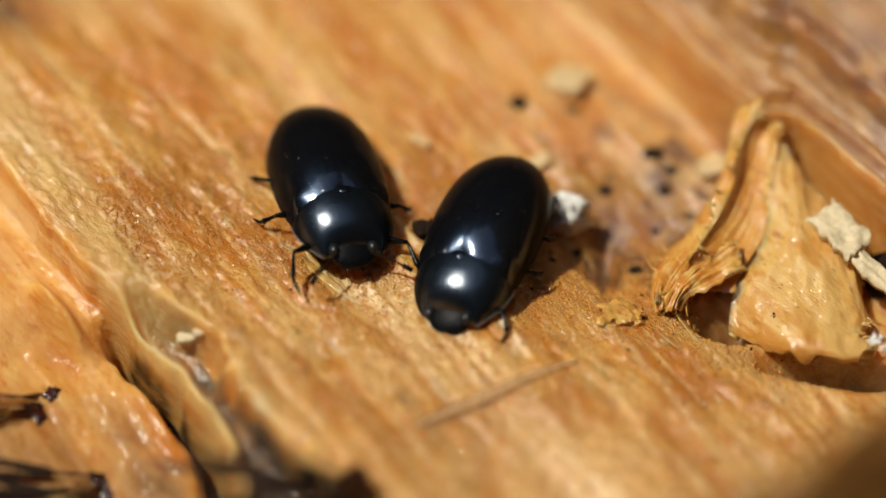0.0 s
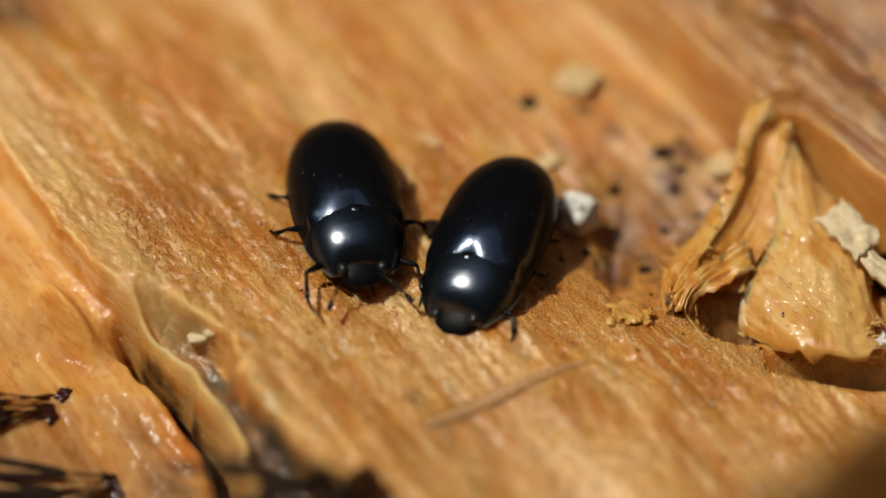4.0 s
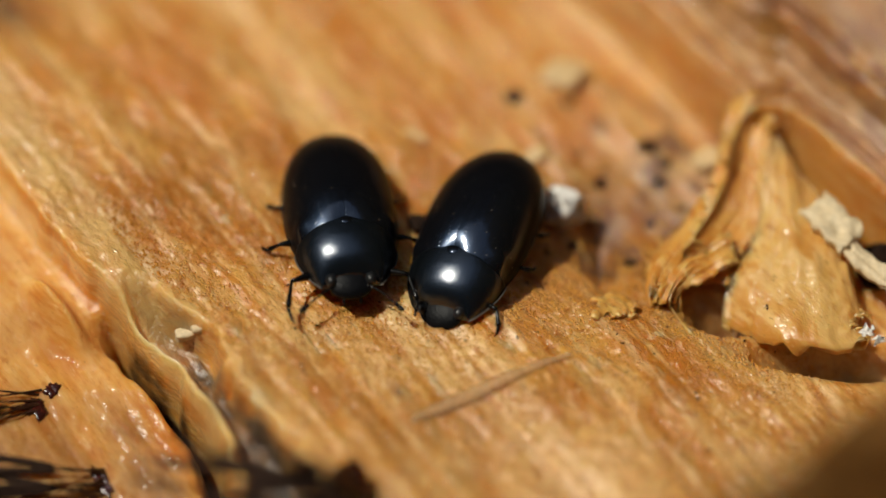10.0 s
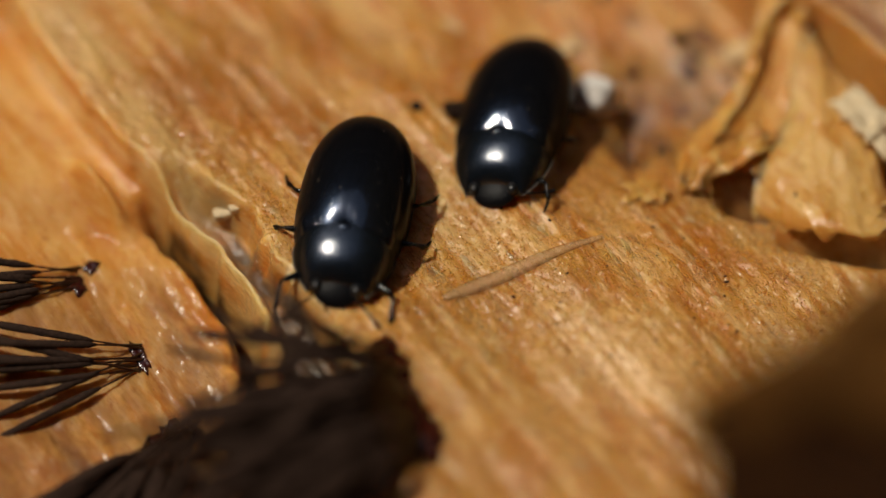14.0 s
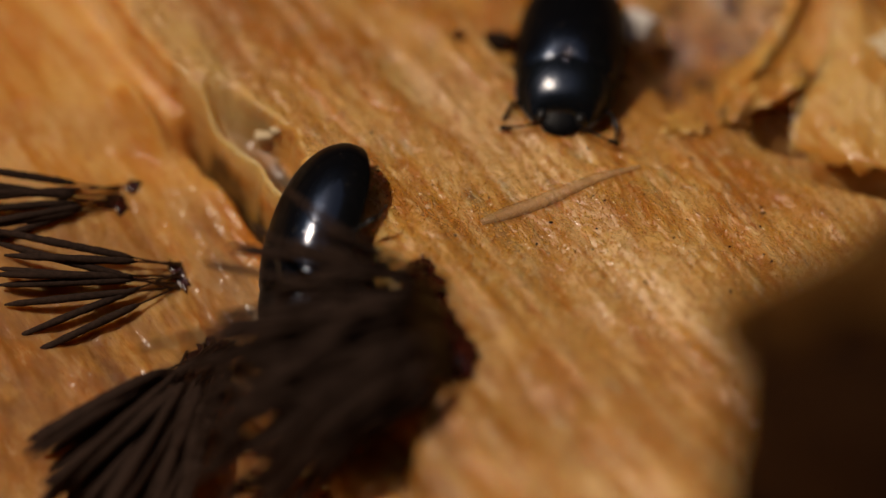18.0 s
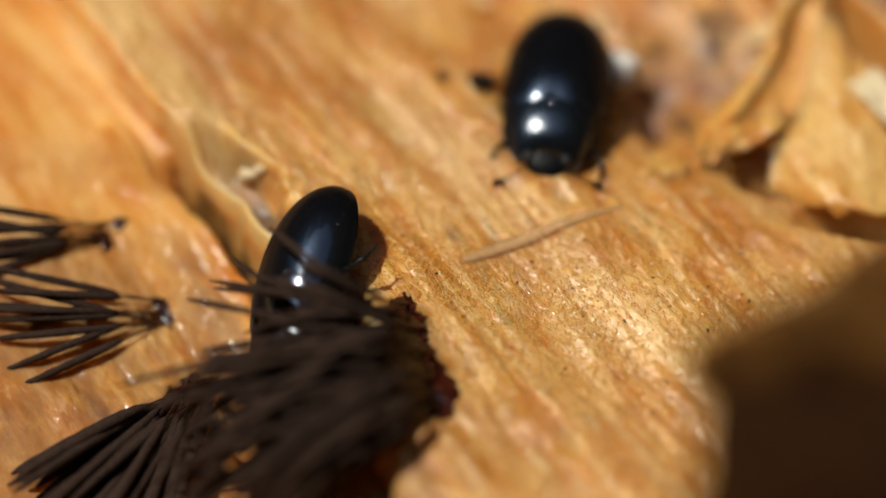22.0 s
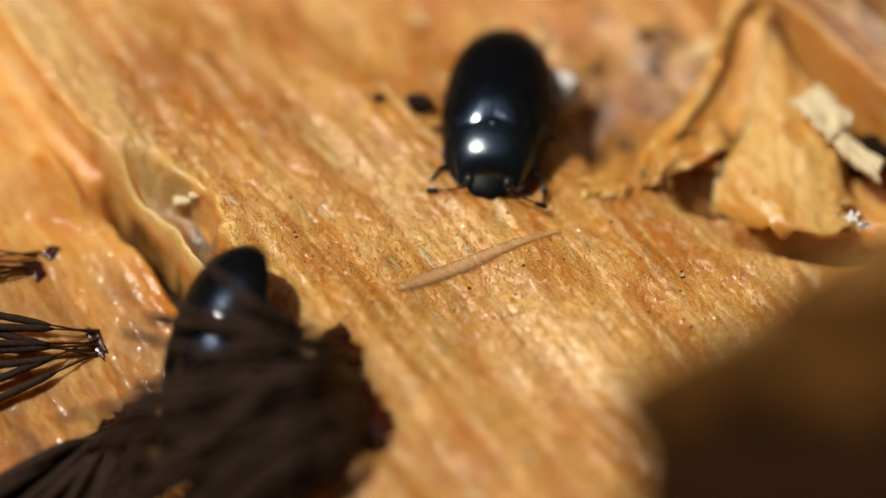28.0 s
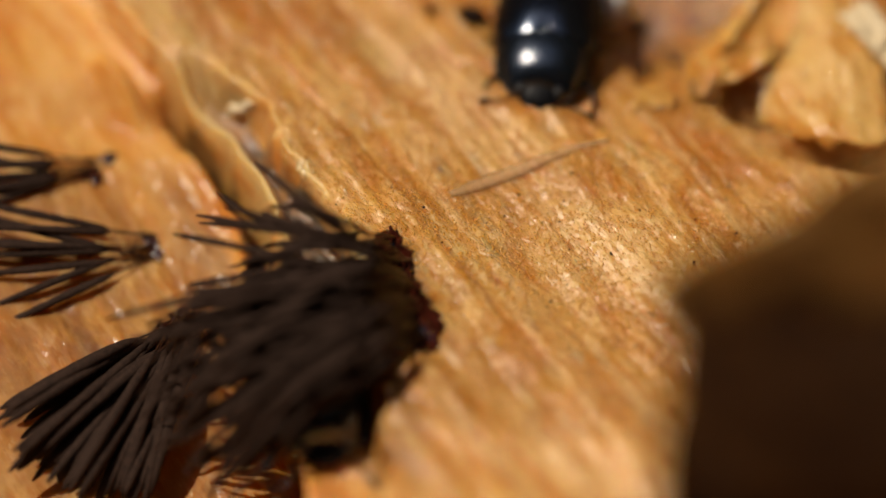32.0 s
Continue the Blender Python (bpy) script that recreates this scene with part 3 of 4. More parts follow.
# ---- torn wood round the hollow ----
def lay(name, ctrl, thick, label, seed, mat=WOOD_PALE, nu=40, nv=22, ragged=0.2, category="wood flake", fibre=0.06, shreds=0, through_points=False):
    c = np.asarray(ctrl, float)
    base = c.reshape(-1, 3)[np.argmin(c.reshape(-1, 3)[:, 2])]
    ob = part(name, sheet(c, thick, nu, nv, ragged, seed, fibre, through_points), mat, None, "", base)
    ob.location = [a * MM for a in base]
    r = np.random.default_rng(seed)
    geo = np.array([v.co[:] for v in ob.data.vertices])[:nu * nv].reshape(nu, nv, 3) / MM + base
    for i in range(shreds):
        u = r.integers(2, nu - 3)
        v, inner = (0, 2) if r.random() < 0.5 else (nv - 1, nv - 3)
        p, out = geo[u, v], geo[u, v] - geo[u, inner]
        out = out / (np.linalg.norm(out) + 1e-9)
        ln = r.uniform(0.15, 0.4)
        pts = bezier(p - out * 0.12, p + out * ln * 0.3, p + out * ln * 0.7 + r.normal(0, 0.08, 3), p + out * ln + r.normal(0, 0.12, 3), 6)
        part("torn_fibre", tube(pts, [0.05, 0.06, 0.05, 0.04, 0.03, 0.012], 5), mat, ob, "", base)
    return tagged(ob, label, category, "torn flakes in the hollow")


def torn_wood():
    # curled flake: its ragged rim hangs over the hollow, its back slopes down into the amber fold
    lay("curled_flake", [[(11.91, 5.66, 0.85), (12.15, 5.07, 1.28), (12.44, 4.86, 1.30)],
                 [(11.44, 4.58, 0.30), (11.56, 3.95, 0.73), (11.73, 3.70, 0.75)],
                 [(10.90, 2.86, -0.05), (11.05, 2.29, 0.38), (11.24, 2.07, 0.40)],
                 [(9.92, 1.29, -0.35), (10.12, 0.69, 0.08), (10.37, 0.44, 0.10)],
                 [(8.80, -0.11, -0.55), (9.04, -0.73, -0.12), (9.33, -1.00, -0.10)],
                 [(8.39, -1.96, -0.80), (8.53, -2.28, -0.37), (8.72, -2.26, -0.35)]], 0.14, "thin curled honey-coloured wood flake with a ragged rim", 3, AMBER, 110, 22, 0.30, fibre=0.07, shreds=34, through_points=True)
    lay("inner_fold", [[(12.45, 4.91, 1.25), (12.79, 4.90, 0.85), (12.99, 4.23, 1.15)],
                 [(11.74, 3.74, 0.70), (12.31, 3.77, 0.30), (12.73, 3.34, 0.55)],
                 [(11.25, 2.12, 0.35), (11.90, 2.20, -0.05), (12.57, 2.01, 0.15)],
                 [(10.38, 0.48, 0.05), (11.20, 0.81, -0.35), (12.22, 0.66, -0.20)],
                 [(9.33, -0.96, -0.15), (10.36, -0.27, -0.55), (11.51, -0.67, -0.45)],
                 [(8.73, -2.22, -0.40), (9.35, -1.29, -0.80), (11.15, -1.48, -0.75)]], 0.2, "amber fold inside the torn wood", 23, AMBER, 80, 40, 0.05, fibre=0.03, shreds=4, through_points=True)
    lay("low_flake", [[(8.79, -2.19, -0.35), (9.12, -2.35, -0.70)],
                 [(9.75, -0.93, -0.10), (9.71, -1.79, -0.35)],
                 [(10.89, 0.06, -0.05), (10.89, -1.23, -0.30)],
                 [(11.41, 0.10, -0.05), (11.34, -0.90, -0.35)]], 0.14, "small honey-coloured torn lip over a dark hole", 17, AMBER, 44, 20, 0.16, fibre=0.06, shreds=10, through_points=True)
    lay("wood_flap", [[(13.01, 4.36, 1.00), (13.52, 3.75, 0.30), (14.06, 2.85, -0.10), (14.80, 2.07, -0.40), (15.68, 0.95, -0.60)],
                 [(12.61, 2.57, 0.25), (13.14, 1.53, 0.25), (13.82, 0.42, 0.20), (14.64, -0.26, -0.05), (15.27, -0.81, -0.60)],
                 [(12.21, 0.62, -0.15), (12.79, -0.52, 0.00), (13.57, -1.37, 0.10), (14.57, -2.00, -0.05), (15.38, -2.38, -0.50)],
                 [(11.51, -0.67, -0.45), (12.22, -1.83, -0.20), (13.15, -2.99, 0.00), (14.26, -3.42, -0.10), (15.47, -3.36, -0.50)],
                 [(10.86, -2.42, -1.25), (11.86, -3.41, -0.90), (12.89, -4.21, -0.40), (14.18, -4.41, -0.25), (15.64, -4.09, -0.50)]], 0.40, "pale yellow lumpy flap of torn wood over a hollow", 5, WOOD_PALE, 90, 90, 0.28, fibre=0.045, shreds=20, through_points=True)
    lay("square_chip", [[(13.72, 0.94, 0.35), (14.74, 1.67, 0.40)],
                 [(14.35, 0.05, 0.50), (15.25, 0.95, 0.50)],
                 [(15.03, -0.93, 0.40), (15.85, 0.10, 0.45)]], 0.3, "pale cream square chip of wood", 7, CREAM, 24, 16, 0.08)
    lay("pointed_chip", [[(14.92, -0.45, 0.30), (15.20, -0.15, 0.35)], [(15.50, -1.60, 0.10), (16.00, -1.05, 0.25)], [(16.50, -2.60, 0.05), (16.85, -1.60, 0.15)]], 0.2, "pale cream pointed splinter of wood", 9, CREAM, 18, 10, 0.08)
    lay("orange_flake", [[(6.64, -2.04, -0.50), (6.60, -3.02, -0.16)],
                 [(7.49, -1.71, -0.80), (7.43, -3.10, -0.36)],
                 [(8.11, -2.26, -0.66), (7.93, -2.94, -0.43)]], 0.10, "small bright orange ragged flake on the wood", 19, AMBER, 30, 16, 0.12)
    for x, y, k, turn in ((15.55, -4.20, 0.24, 0.9), (15.86, -4.66, 0.15, 0.2)):
        lay("white_shred", [[(x - k, y - k * 0.4, 0.0), (x - k * 0.6, y + k * 0.5, 0.15)], [(x + k, y - k * turn, 0.05), (x + k * 0.7, y + k * 0.3, 0.2)]], 0.06, "tiny white shred of fungus on the flap's edge", int(20 + 10 * k), WHITE, 12, 10, 0.1, "shred")


torn_wood()


def bark_chunk():
    at = (14, -24, 2)
    root = thing("bark_chunk", at, "dark lump of bark with a tan torn top", "bark")
    edge = [(6.9, -24.6, 16.0), (8.2, -25.2, 16.8), (9.7, -25.5, 17.5), (11.3, -25.5, 18.1), (14.0, -25.5, 18.4), (22.9, -24.6, 18.9)]
    crest = [(7.0, -23.8, 15.4), (8.6, -22.5, 14.8), (9.9, -20.8, 14.2), (11.1, -18.2, 13.7), (12.8, -16.6, 13.0), (22.4, -11.9, 11.4)]
    foot = [(6.8, -29.3, 14.9), (8.1, -29.9, 15.6), (9.6, -30.3, 16.4), (12.6, -30.9, 17.3), (23.9, -31.1, 16.6)]
    side = [[e, tuple(0.5 * (p + q) for p, q in zip(e, f)), f, (f[0] - 0.6, f[1] - 5.0, f[2] - 9.0), (f[0] - 1.0, f[1] - 5.0, -6.0)] for e, f in zip(edge[:3] + edge[4:], foot)]
    part("bark_side", sheet(side, -1.2, 50, 60, 0.4, 31, 0.25), BARK_AND_SHADE, root, "rough dark brown bark", at)
    middle = [tuple(0.6 * p + 0.4 * q + (0.35 if k == 2 else 0.0) for k, (p, q) in enumerate(zip(c, e))) for c, e in zip(crest, edge)]
    over = [[c, tuple(0.5 * (p + q) + (0.2 if k == 2 else 0.0) for k, (p, q) in enumerate(zip(c, m))), m] for c, m in zip(crest, middle)]
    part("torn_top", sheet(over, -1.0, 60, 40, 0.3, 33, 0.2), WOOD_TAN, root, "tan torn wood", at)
    # Second strip: the torn wood is darker brown towards the bark edge.
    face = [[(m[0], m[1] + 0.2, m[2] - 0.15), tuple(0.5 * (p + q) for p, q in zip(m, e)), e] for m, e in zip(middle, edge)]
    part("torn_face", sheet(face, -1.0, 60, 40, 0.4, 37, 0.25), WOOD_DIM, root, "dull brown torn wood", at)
    # Torn wood at the back takes the near-black bark colour as painted shade.
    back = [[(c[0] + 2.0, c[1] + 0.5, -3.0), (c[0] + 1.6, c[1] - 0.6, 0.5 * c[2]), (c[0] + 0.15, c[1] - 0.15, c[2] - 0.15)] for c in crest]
    part("torn_back", sheet(back, -1.0, 60, 40, 0.05, 35, 0.2), BARK_AND_SHADE, root, "shaded brown torn wood", at)


bark_chunk()


# ---- slime mould ----
BACK = np.array((0.0, -0.643, 0.766))


def sporangium(parent, base, tip, arch, shift, fat=0.19, sway=(0, 0, 0)):
    """One sporangium: a thin stalk and a long curved spore mass that arches out from the wood."""
    base, tip = np.asarray(base, float), np.asarray(tip, float)
    d = tip - base
    lift = BACK * arch + np.asarray(sway, float)
    p = bezier(base, base + d * 0.22 + lift * 1.0, base + d * 0.66 + lift * 1.15, tip, 28)
    k = 8
    r = fat * np.array([0.3, 0.7, 0.92, 1, 1, 1.03, 1.02, 1, 1.03, 1, 0.98, 1, 0.97, 0.95, 0.92, 0.88, 0.82, 0.74, 0.58, 0.28])
    ob = part("sporangium", tube(p[k:], r * rng.uniform(0.9, 1.1, len(r)), 9), SPORE, parent, "", shift)
    part("stalk", tube(p[:k + 2], np.linspace(0.055, 0.028, k + 2), 5), STALK, ob, "thin dark red-brown stalk", shift)
    return ob


def film(x, y, a, b, turn, seed):
    """A thin dried film that follows the wood, with a frayed outline."""
    rings, c, s = [], math.cos(turn), math.sin(turn)
    for w in np.linspace(0, 2 * math.pi, 40, endpoint=False):
        k = 0.55 + 0.9 * float(vnoise(2.2 * math.cos(w) + seed, 2.2 * math.sin(w) + 9, seed)) + 0.25 * float(vnoise(7 * math.cos(w) + seed, 7 * math.sin(w), seed + 1))
        rings.append((k * (a * math.cos(w) * c - b * math.sin(w) * s), k * (a * math.cos(w) * s + b * math.sin(w) * c)))
    loops = []
    for f, up in ((1.0, -0.05), (1.0, 0.015), (0.8, 0.05), (0.5, 0.06), (0.2, 0.05), (0.02, 0.05)):
        loops.append([(x + f * p, y + f * q, top(x + f * p, y + f * q) + up) for p, q in rings])
    return loft(loops)


def hypothallus(parent, spots, shift):
    for i, (x, y, a, b, turn) in enumerate(spots):
        part("hypothallus", film(x, y, a * 1.2, b * 1.2, turn, 40 + i), HYPO, parent, "glossy dark red film", shift)


def along_line(w, line):
    line = np.asarray(line, float)
    k = w * (len(line) - 1)
    i = min(int(k), len(line) - 2)
    return line[i] + (line[i + 1] - line[i]) * (k - i)


def slime_mould():
    r = np.random.default_rng(21)
    # sparse clump on the low plate
    at = (-10.6, -6.8, top(-10.6, -6.8))
    c1 = thing("slime_mould", at, "sparse clump of dark brown slime mould on thin stalks", "slime mould", "slime mould clumps")
    hypothallus(c1, [(-11.6, -4.9, 0.22, 0.2, 0.4), (-12.1, -5.6, 0.25, 0.3, 0.2), (-9.8, -8.2, 0.16, 0.5, 0.5)], at)
    for i in range(8):
        b = (-12.1 + r.normal(0, 0.15), -5.5 + r.normal(0, 0.25))
        tip = along_line((i + 0.5) / 8, [(-17.4, -5.6, 0.4), (-17.4, -6.6, -0.4), (-17.2, -8.2, -1.4)]) + r.normal(0, 0.2, 3)
        sporangium(c1, (*b, top(*b)), tip, 0.5, at, 0.13)
    for i in range(9):
        b = (-9.8 + r.normal(0, 0.08), -8.2 + r.normal(0, 0.35))
        tip = along_line((i + 0.5) / 9, [(-16.2, -7.4, -0.4), (-15.8, -8.7, -0.8), (-15.8, -9.4, -1.4), (-15.2, -12.2, -3.0)]) + r.normal(0, 0.2, 3)
        sporangium(c1, (*b, top(*b)), tip, 0.8, at, 0.135)
    # leaning bundle
    at = (-8.6, -11.0, top(-8.6, -11.0))
    c2 = thing("slime_mould", at, "dense leaning bundle of chocolate brown slime mould", "slime mould", "slime mould clumps")
    hypothallus(c2, [(-8.6, -11.0, 0.6, 0.5, 0.2)], at)
    for i in range(64):
        w = r.random()
        b = (-8.5 + r.normal(0, 0.35), -11.0 + r.normal(0, 0.35))
        tip = along_line(w, [(-14.2, -15.6, -1.9), (-13.3, -16.8, -2.9), (-12.2, -17.3, -3.3), (-10.9, -17.6, -3.5), (-9.2, -17.8, -3.6)])
        tip = tip + BACK * r.uniform(-1.2, 0.7) + r.normal(0, 0.25, 3)
        sporangium(c2, (*b, top(*b)), tip, 1.3 + r.normal(0, 0.3), at, 0.18, (0.3, 0.5, 0))
    # big arching clump on the edge of the upper plate
    at = (-1.2, -12.5, top(-1.2, -12.5))
    c3 = thing("slime_mould", at, "big arching clump of dark brown slime mould", "slime mould", "slime mould clumps")
    hypothallus(c3, [(-1.45, -10.2, 0.2, 0.45, 0.3), (-1.3, -11.0, 0.35, 0.5, 0.1), (-1.1, -11.8, 0.25, 0.4, -0.2), (-0.8, -12.6, 0.4, 0.5, 0.2), (-0.4, -13.4, 0.4, 0.5, 0.3), (-0.3, -14.3, 0.5, 0.55, 0.2), (-0.7, -14.0, 0.5, 0.7, 0.2), (-1.5, -11.4, 0.5, 0.8, 0.1), (-1.0, -13.0, 0.6, 0.8, 0.2), (-1.9, -10.6, 0.3, 0.5, -0.3)], at)
    rim = [(-6.6, -9.2, 3.5), (-8.6, -10.6, 2.5), (-9.1, -12.5, 1.5), (-9.6, -13.6, 0.6), (-10.0, -14.8, -0.3), (-9.6, -16.3, -1.6), (-8.6, -17.5, -2.2), (-7.4, -18.1, -2.2), (-6.0, -18.2, -1.8)]
    for i in range(200):
        w = r.uniform(0, 0.34) if i < 18 else r.uniform(0.33, 1.0)
        near = min(1, max(0, 0.1 + 0.9 * w + r.normal(0, 0.16)))
        b = np.array((-1.6 + 1.0 * near + r.normal(0, 0.18), -10.2 - 4.3 * near + r.normal(0, 0.15)))
        root = np.array((*b, top(*b)))
        tip = along_line(w, rim) + r.normal(0, 0.45, 3)
        tip = root + (tip - root) * r.uniform(0.5, 1.0) + BACK * r.uniform(-0.5, 2.0)
        sporangium(c3, root, tip, r.uniform(1.2, 3.4), at, r.uniform(0.095, 0.135), np.array((0, 0.766, 0.643)) * r.uniform(0.0, 2.0) * w + r.normal(0, 0.5, 3))


slime_mould()


# ---- beetles ----
LEN_B = -4.0


def elytron(side):
    rings = []
    ys = np.concatenate([np.linspace(1.60, -2.6, 60), np.linspace(-2.66, LEN_B, 26)])
    na = 36
    for y in ys:
        t = (1.60 - y) / (1.60 - LEN_B)
        if t < 0.36:
            w = 1.66 + 0.25 * (1 - (1 - t / 0.36) ** 2.6)
            h = 1.33 + 0.44 * (1 - (1 - t / 0.36) ** 2.6)
        else:
            w = 1.88 * max(0.0, 1 - ((t - 0.36) / 0.642) ** 2.5) ** 0.52 + 0.03
            h = 1.75 * max(0.0, 1 - ((t - 0.36) / 0.645) ** 2.4) ** 0.56 + 0.02
        ring = []
        for j in range(na):
            a = (math.pi / 2) * j / (na - 1)
            x = w * math.sin(a) ** 0.97
            z = h * math.cos(a) ** 0.93
            sut = 0.006 * math.exp(-(j / 1.2) ** 2)
            shoulder = 0.10 * math.exp(-((y - 1.23) / 0.28) ** 2 - ((a - 1.0) / 0.22) ** 2)
            k = 1 + shoulder * 0.5
            front = 0.16 * math.sin(a) ** 2 - 0.14 * math.exp(-(a / 0.2) ** 2)
            ring.append((side * max(0.001, x * k), y + front * max(0, 1 - t * 8), 0.55 + z * k - sut))
        ring.append((side * (w + 0.03), y, 0.46))
        ring.append((side * max(0.02, w - 0.25), y, 0.40))
        ring.append((side * 0.006, y, 0.42))
        rings.append(ring)
    v, f = loft(rings)
    k = len(rings[0])
    f = [q for q in f if len(q) > 4 or not (q[0] % k == k - 1 and q[1] % k == 0)]
    if side > 0:
        f = [q[::-1] for q in f]
    return v, f


def shield_width(t):
    return 1.70 - 0.74 * t ** 2.5


def pronotum():
    rings = []
    for y in np.linspace(1.54, 3.22, 34):
        t = (y - 1.54) / 1.68
        w = shield_width(t)
        h = 1.43 - 0.22 * t - 0.45 * t ** 2.4 - 0.40 * t ** 9
        ring = []
        for j in range(47):
            a = -math.pi / 2 + math.pi * j / 46
            x = w * math.copysign(abs(math.sin(a)) ** 0.97, a)
            z = 0.50 + h * max(0, math.cos(a)) ** 0.94
            base = (-0.16 * math.exp(-(a / 0.35) ** 2) + 0.14 * math.sin(a) ** 2) * max(0, 1 - t * 3)
            nose = (0.16 * math.sin(a) ** 4) * max(0, t - 0.6) * 2.5
            ring.append((x, y + base + nose, z))
        ring.append((w * 0.8, y, 0.42))
        ring.append((-w * 0.8, y, 0.42))
        rings.append(ring)
    return loft(rings)


def pronotum_rim(side):
    pts = []
    for t in np.linspace(0, 1, 20):
        pts.append((side * (shield_width(t) + 0.02), 1.54 + 1.68 * t + 0.14 * max(0, 1 - t * 3) + 0.16 * max(0, t - 0.6) * 2.5, 0.51))
    return tube(pts, [0.026] * 20, 6)


def head_part():
    rings = []
    for y in np.linspace(2.85, 3.80, 18):
        t = (y - 2.85) / 0.95
        w = 0.76 * max(0.02, 1 - max(0, (t - 0.35) / 0.66) ** 2.6) ** 0.5
        h = 0.29 * max(0.04, 1 - max(0, (t - 0.3) / 0.72) ** 2.0) ** 0.5
        rings.append([(w * math.cos(b), y, 0.76 - 0.36 * t + h * math.sin(b)) for b in np.linspace(0, 2 * math.pi, 24, endpoint=False)])
    return loft(rings)


def leg(side, root, knee, foot, toe):
    """Thigh, shin and foot, as separate meshes."""
    m = lambda p: np.array((side * p[0], p[1], p[2]))
    a, b, c, d = m(root), m(knee), m(foot), m(toe)
    t = np.linspace(0, 1, 8)[:, None]
    thigh = tube(a + (b - a) * t, [0.11, 0.14, 0.15, 0.15, 0.13, 0.11, 0.09, 0.07], 8)
    shin = tube(b + (c - b) * t, [0.05, 0.06, 0.065, 0.07, 0.08, 0.095, 0.11, 0.06], 7)
    t = np.linspace(0, 1, 13)[:, None]
    seg = [0.04, 0.07, 0.075, 0.04, 0.065, 0.07, 0.04, 0.06, 0.065, 0.03, 0.04, 0.035, 0.015]
    foot_geo = tube(c + (d - c) * t + np.array((0, 0, -0.05)) * np.sin(t * 3), seg, 6)
    return thigh, shin, foot_geo


def antenna(side, out, droop):
    """Beads and club, with the origin at the antenna's root."""
    p = bezier((0, 0, 0), (side * 0.5, 0.25, -0.02), (side * (0.5 + out * 0.4), 0.45 + droop * 0.3, -0.1), (side * (0.45 + out), 0.45 + droop, -0.25), 40)
    r = [0.026 + 0.018 * abs(math.sin(i * math.pi / 4)) for i in range(40)]
    club = [0.045, 0.09, 0.10, 0.065, 0.10, 0.105, 0.07, 0.105, 0.09, 0.04]
    return tube(p[:31], r[:31], 6), tube(p[30:], club, 7)


def beetle(name, label, spread):
    root = thing(name, (0, 0, 0), label, "beetle", "beetles")
    for sd in (-1, 1):
        case = part("elytron", elytron(sd), SHELL, root, "glossy black wing case with fine punctured rows")
        co = np.array([v.co[:] for v in case.data.vertices]) / MM
        for key, val in (("pit_across", np.arctan2(np.abs(co[:, 0]), np.maximum(co[:, 2] - 0.55, 0.001)) / (math.pi / 2)), ("pit_along", (1.6 - co[:, 1]) / 5.6)):
            at = case.data.attributes.new(key, "FLOAT", "POINT")
            at.data.foreach_set("value", val.astype(np.float32))
    part("pronotum", pronotum(), SHIELD, root, "satin black pronotum")
    part("pronotum_rim", pronotum_rim(-1), RIM, root)
    part("pronotum_rim", pronotum_rim(1), RIM, root)
    part("scutellum", blob((0, 1.52, 1.86), (0.24, 0.20, 0.09), 0.05, 10, 3), SHELL, root, "small black triangular plate")
    part("abdomen", blob((0, -0.6, 0.55), (1.5, 2.9, 0.35), 0.03, 16, 2), LEGS, root)
    head = part("head", head_part(), HEAD, root, "small black head")
    for sd in (-1, 1):
        part("eye", blob((sd * 0.66, 3.26, 0.76), (0.19, 0.25, 0.21), 0.03, 10, 4), EYE, head, "dull grey compound eye")
        part("palp", tube(bezier((sd * 0.2, 3.6, 0.35), (sd * 0.28, 3.72, 0.3), (sd * 0.3, 3.8, 0.22), (sd * 0.27, 3.82, 0.16), 8), [0.035, 0.04, 0.035, 0.04, 0.045, 0.04, 0.045, 0.03], 6), LEGS, head)
    moving = {}
    for sd, tag in ((-1, "L"), (1, "R")):
        geo = antenna(sd, *spread["antenna" + tag])
        an = part("antenna", geo[0], LEGS, root, "beaded black antenna")
        an.location = (sd * 0.48 * MM, 3.45 * MM, 0.66 * MM)
        part("club", geo[1], LEGS, an, "thickened antenna tip")
        moving["antenna" + tag] = an
        for pair, shape in spread["legs" + tag].items():
            g = leg(sd, *shape)
            hip = np.array((sd * shape[0][0], shape[0][1], shape[0][2]))
            lg = part("leg", g[0], LEGS, root, "", hip)
            lg.location = [a * MM for a in hip]
            part("shin", g[1], LEGS, lg, "", hip)
            part("foot", g[2], LEGS, lg, "", hip)
            moving[pair + tag] = lg
    return root, moving


LEGS_OUT = {"fore": ((0.9, 2.5, 0.5), (1.95, 3.0, 0.60), (2.15, 3.9, 0.22), (2.0, 4.5, 0.06)),
            "mid": ((1.2, 0.9, 0.5), (2.15, 1.1, 0.60), (2.55, 0.9, 0.2), (2.75, 0.5, 0.06)),
            "hind": ((1.2, -0.6, 0.5), (2.05, -0.8, 0.60), (2.35, -1.4, 0.2), (2.45, -1.9, 0.06))}
LEGS_IN = {"fore": ((0.9, 2.3, 0.5), (1.75, 2.7, 0.55), (1.95, 3.2, 0.25), (1.85, 3.6, 0.06)),
           "mid": ((1.2, 0.7, 0.5), (1.85, 0.7, 0.50), (2.1, 0.5, 0.2), (2.2, 0.2, 0.06)),
           "hind": ((1.2, -0.6, 0.5), (1.8, -0.8, 0.50), (2.05, -1.1, 0.2), (2.15, -1.4, 0.06))}
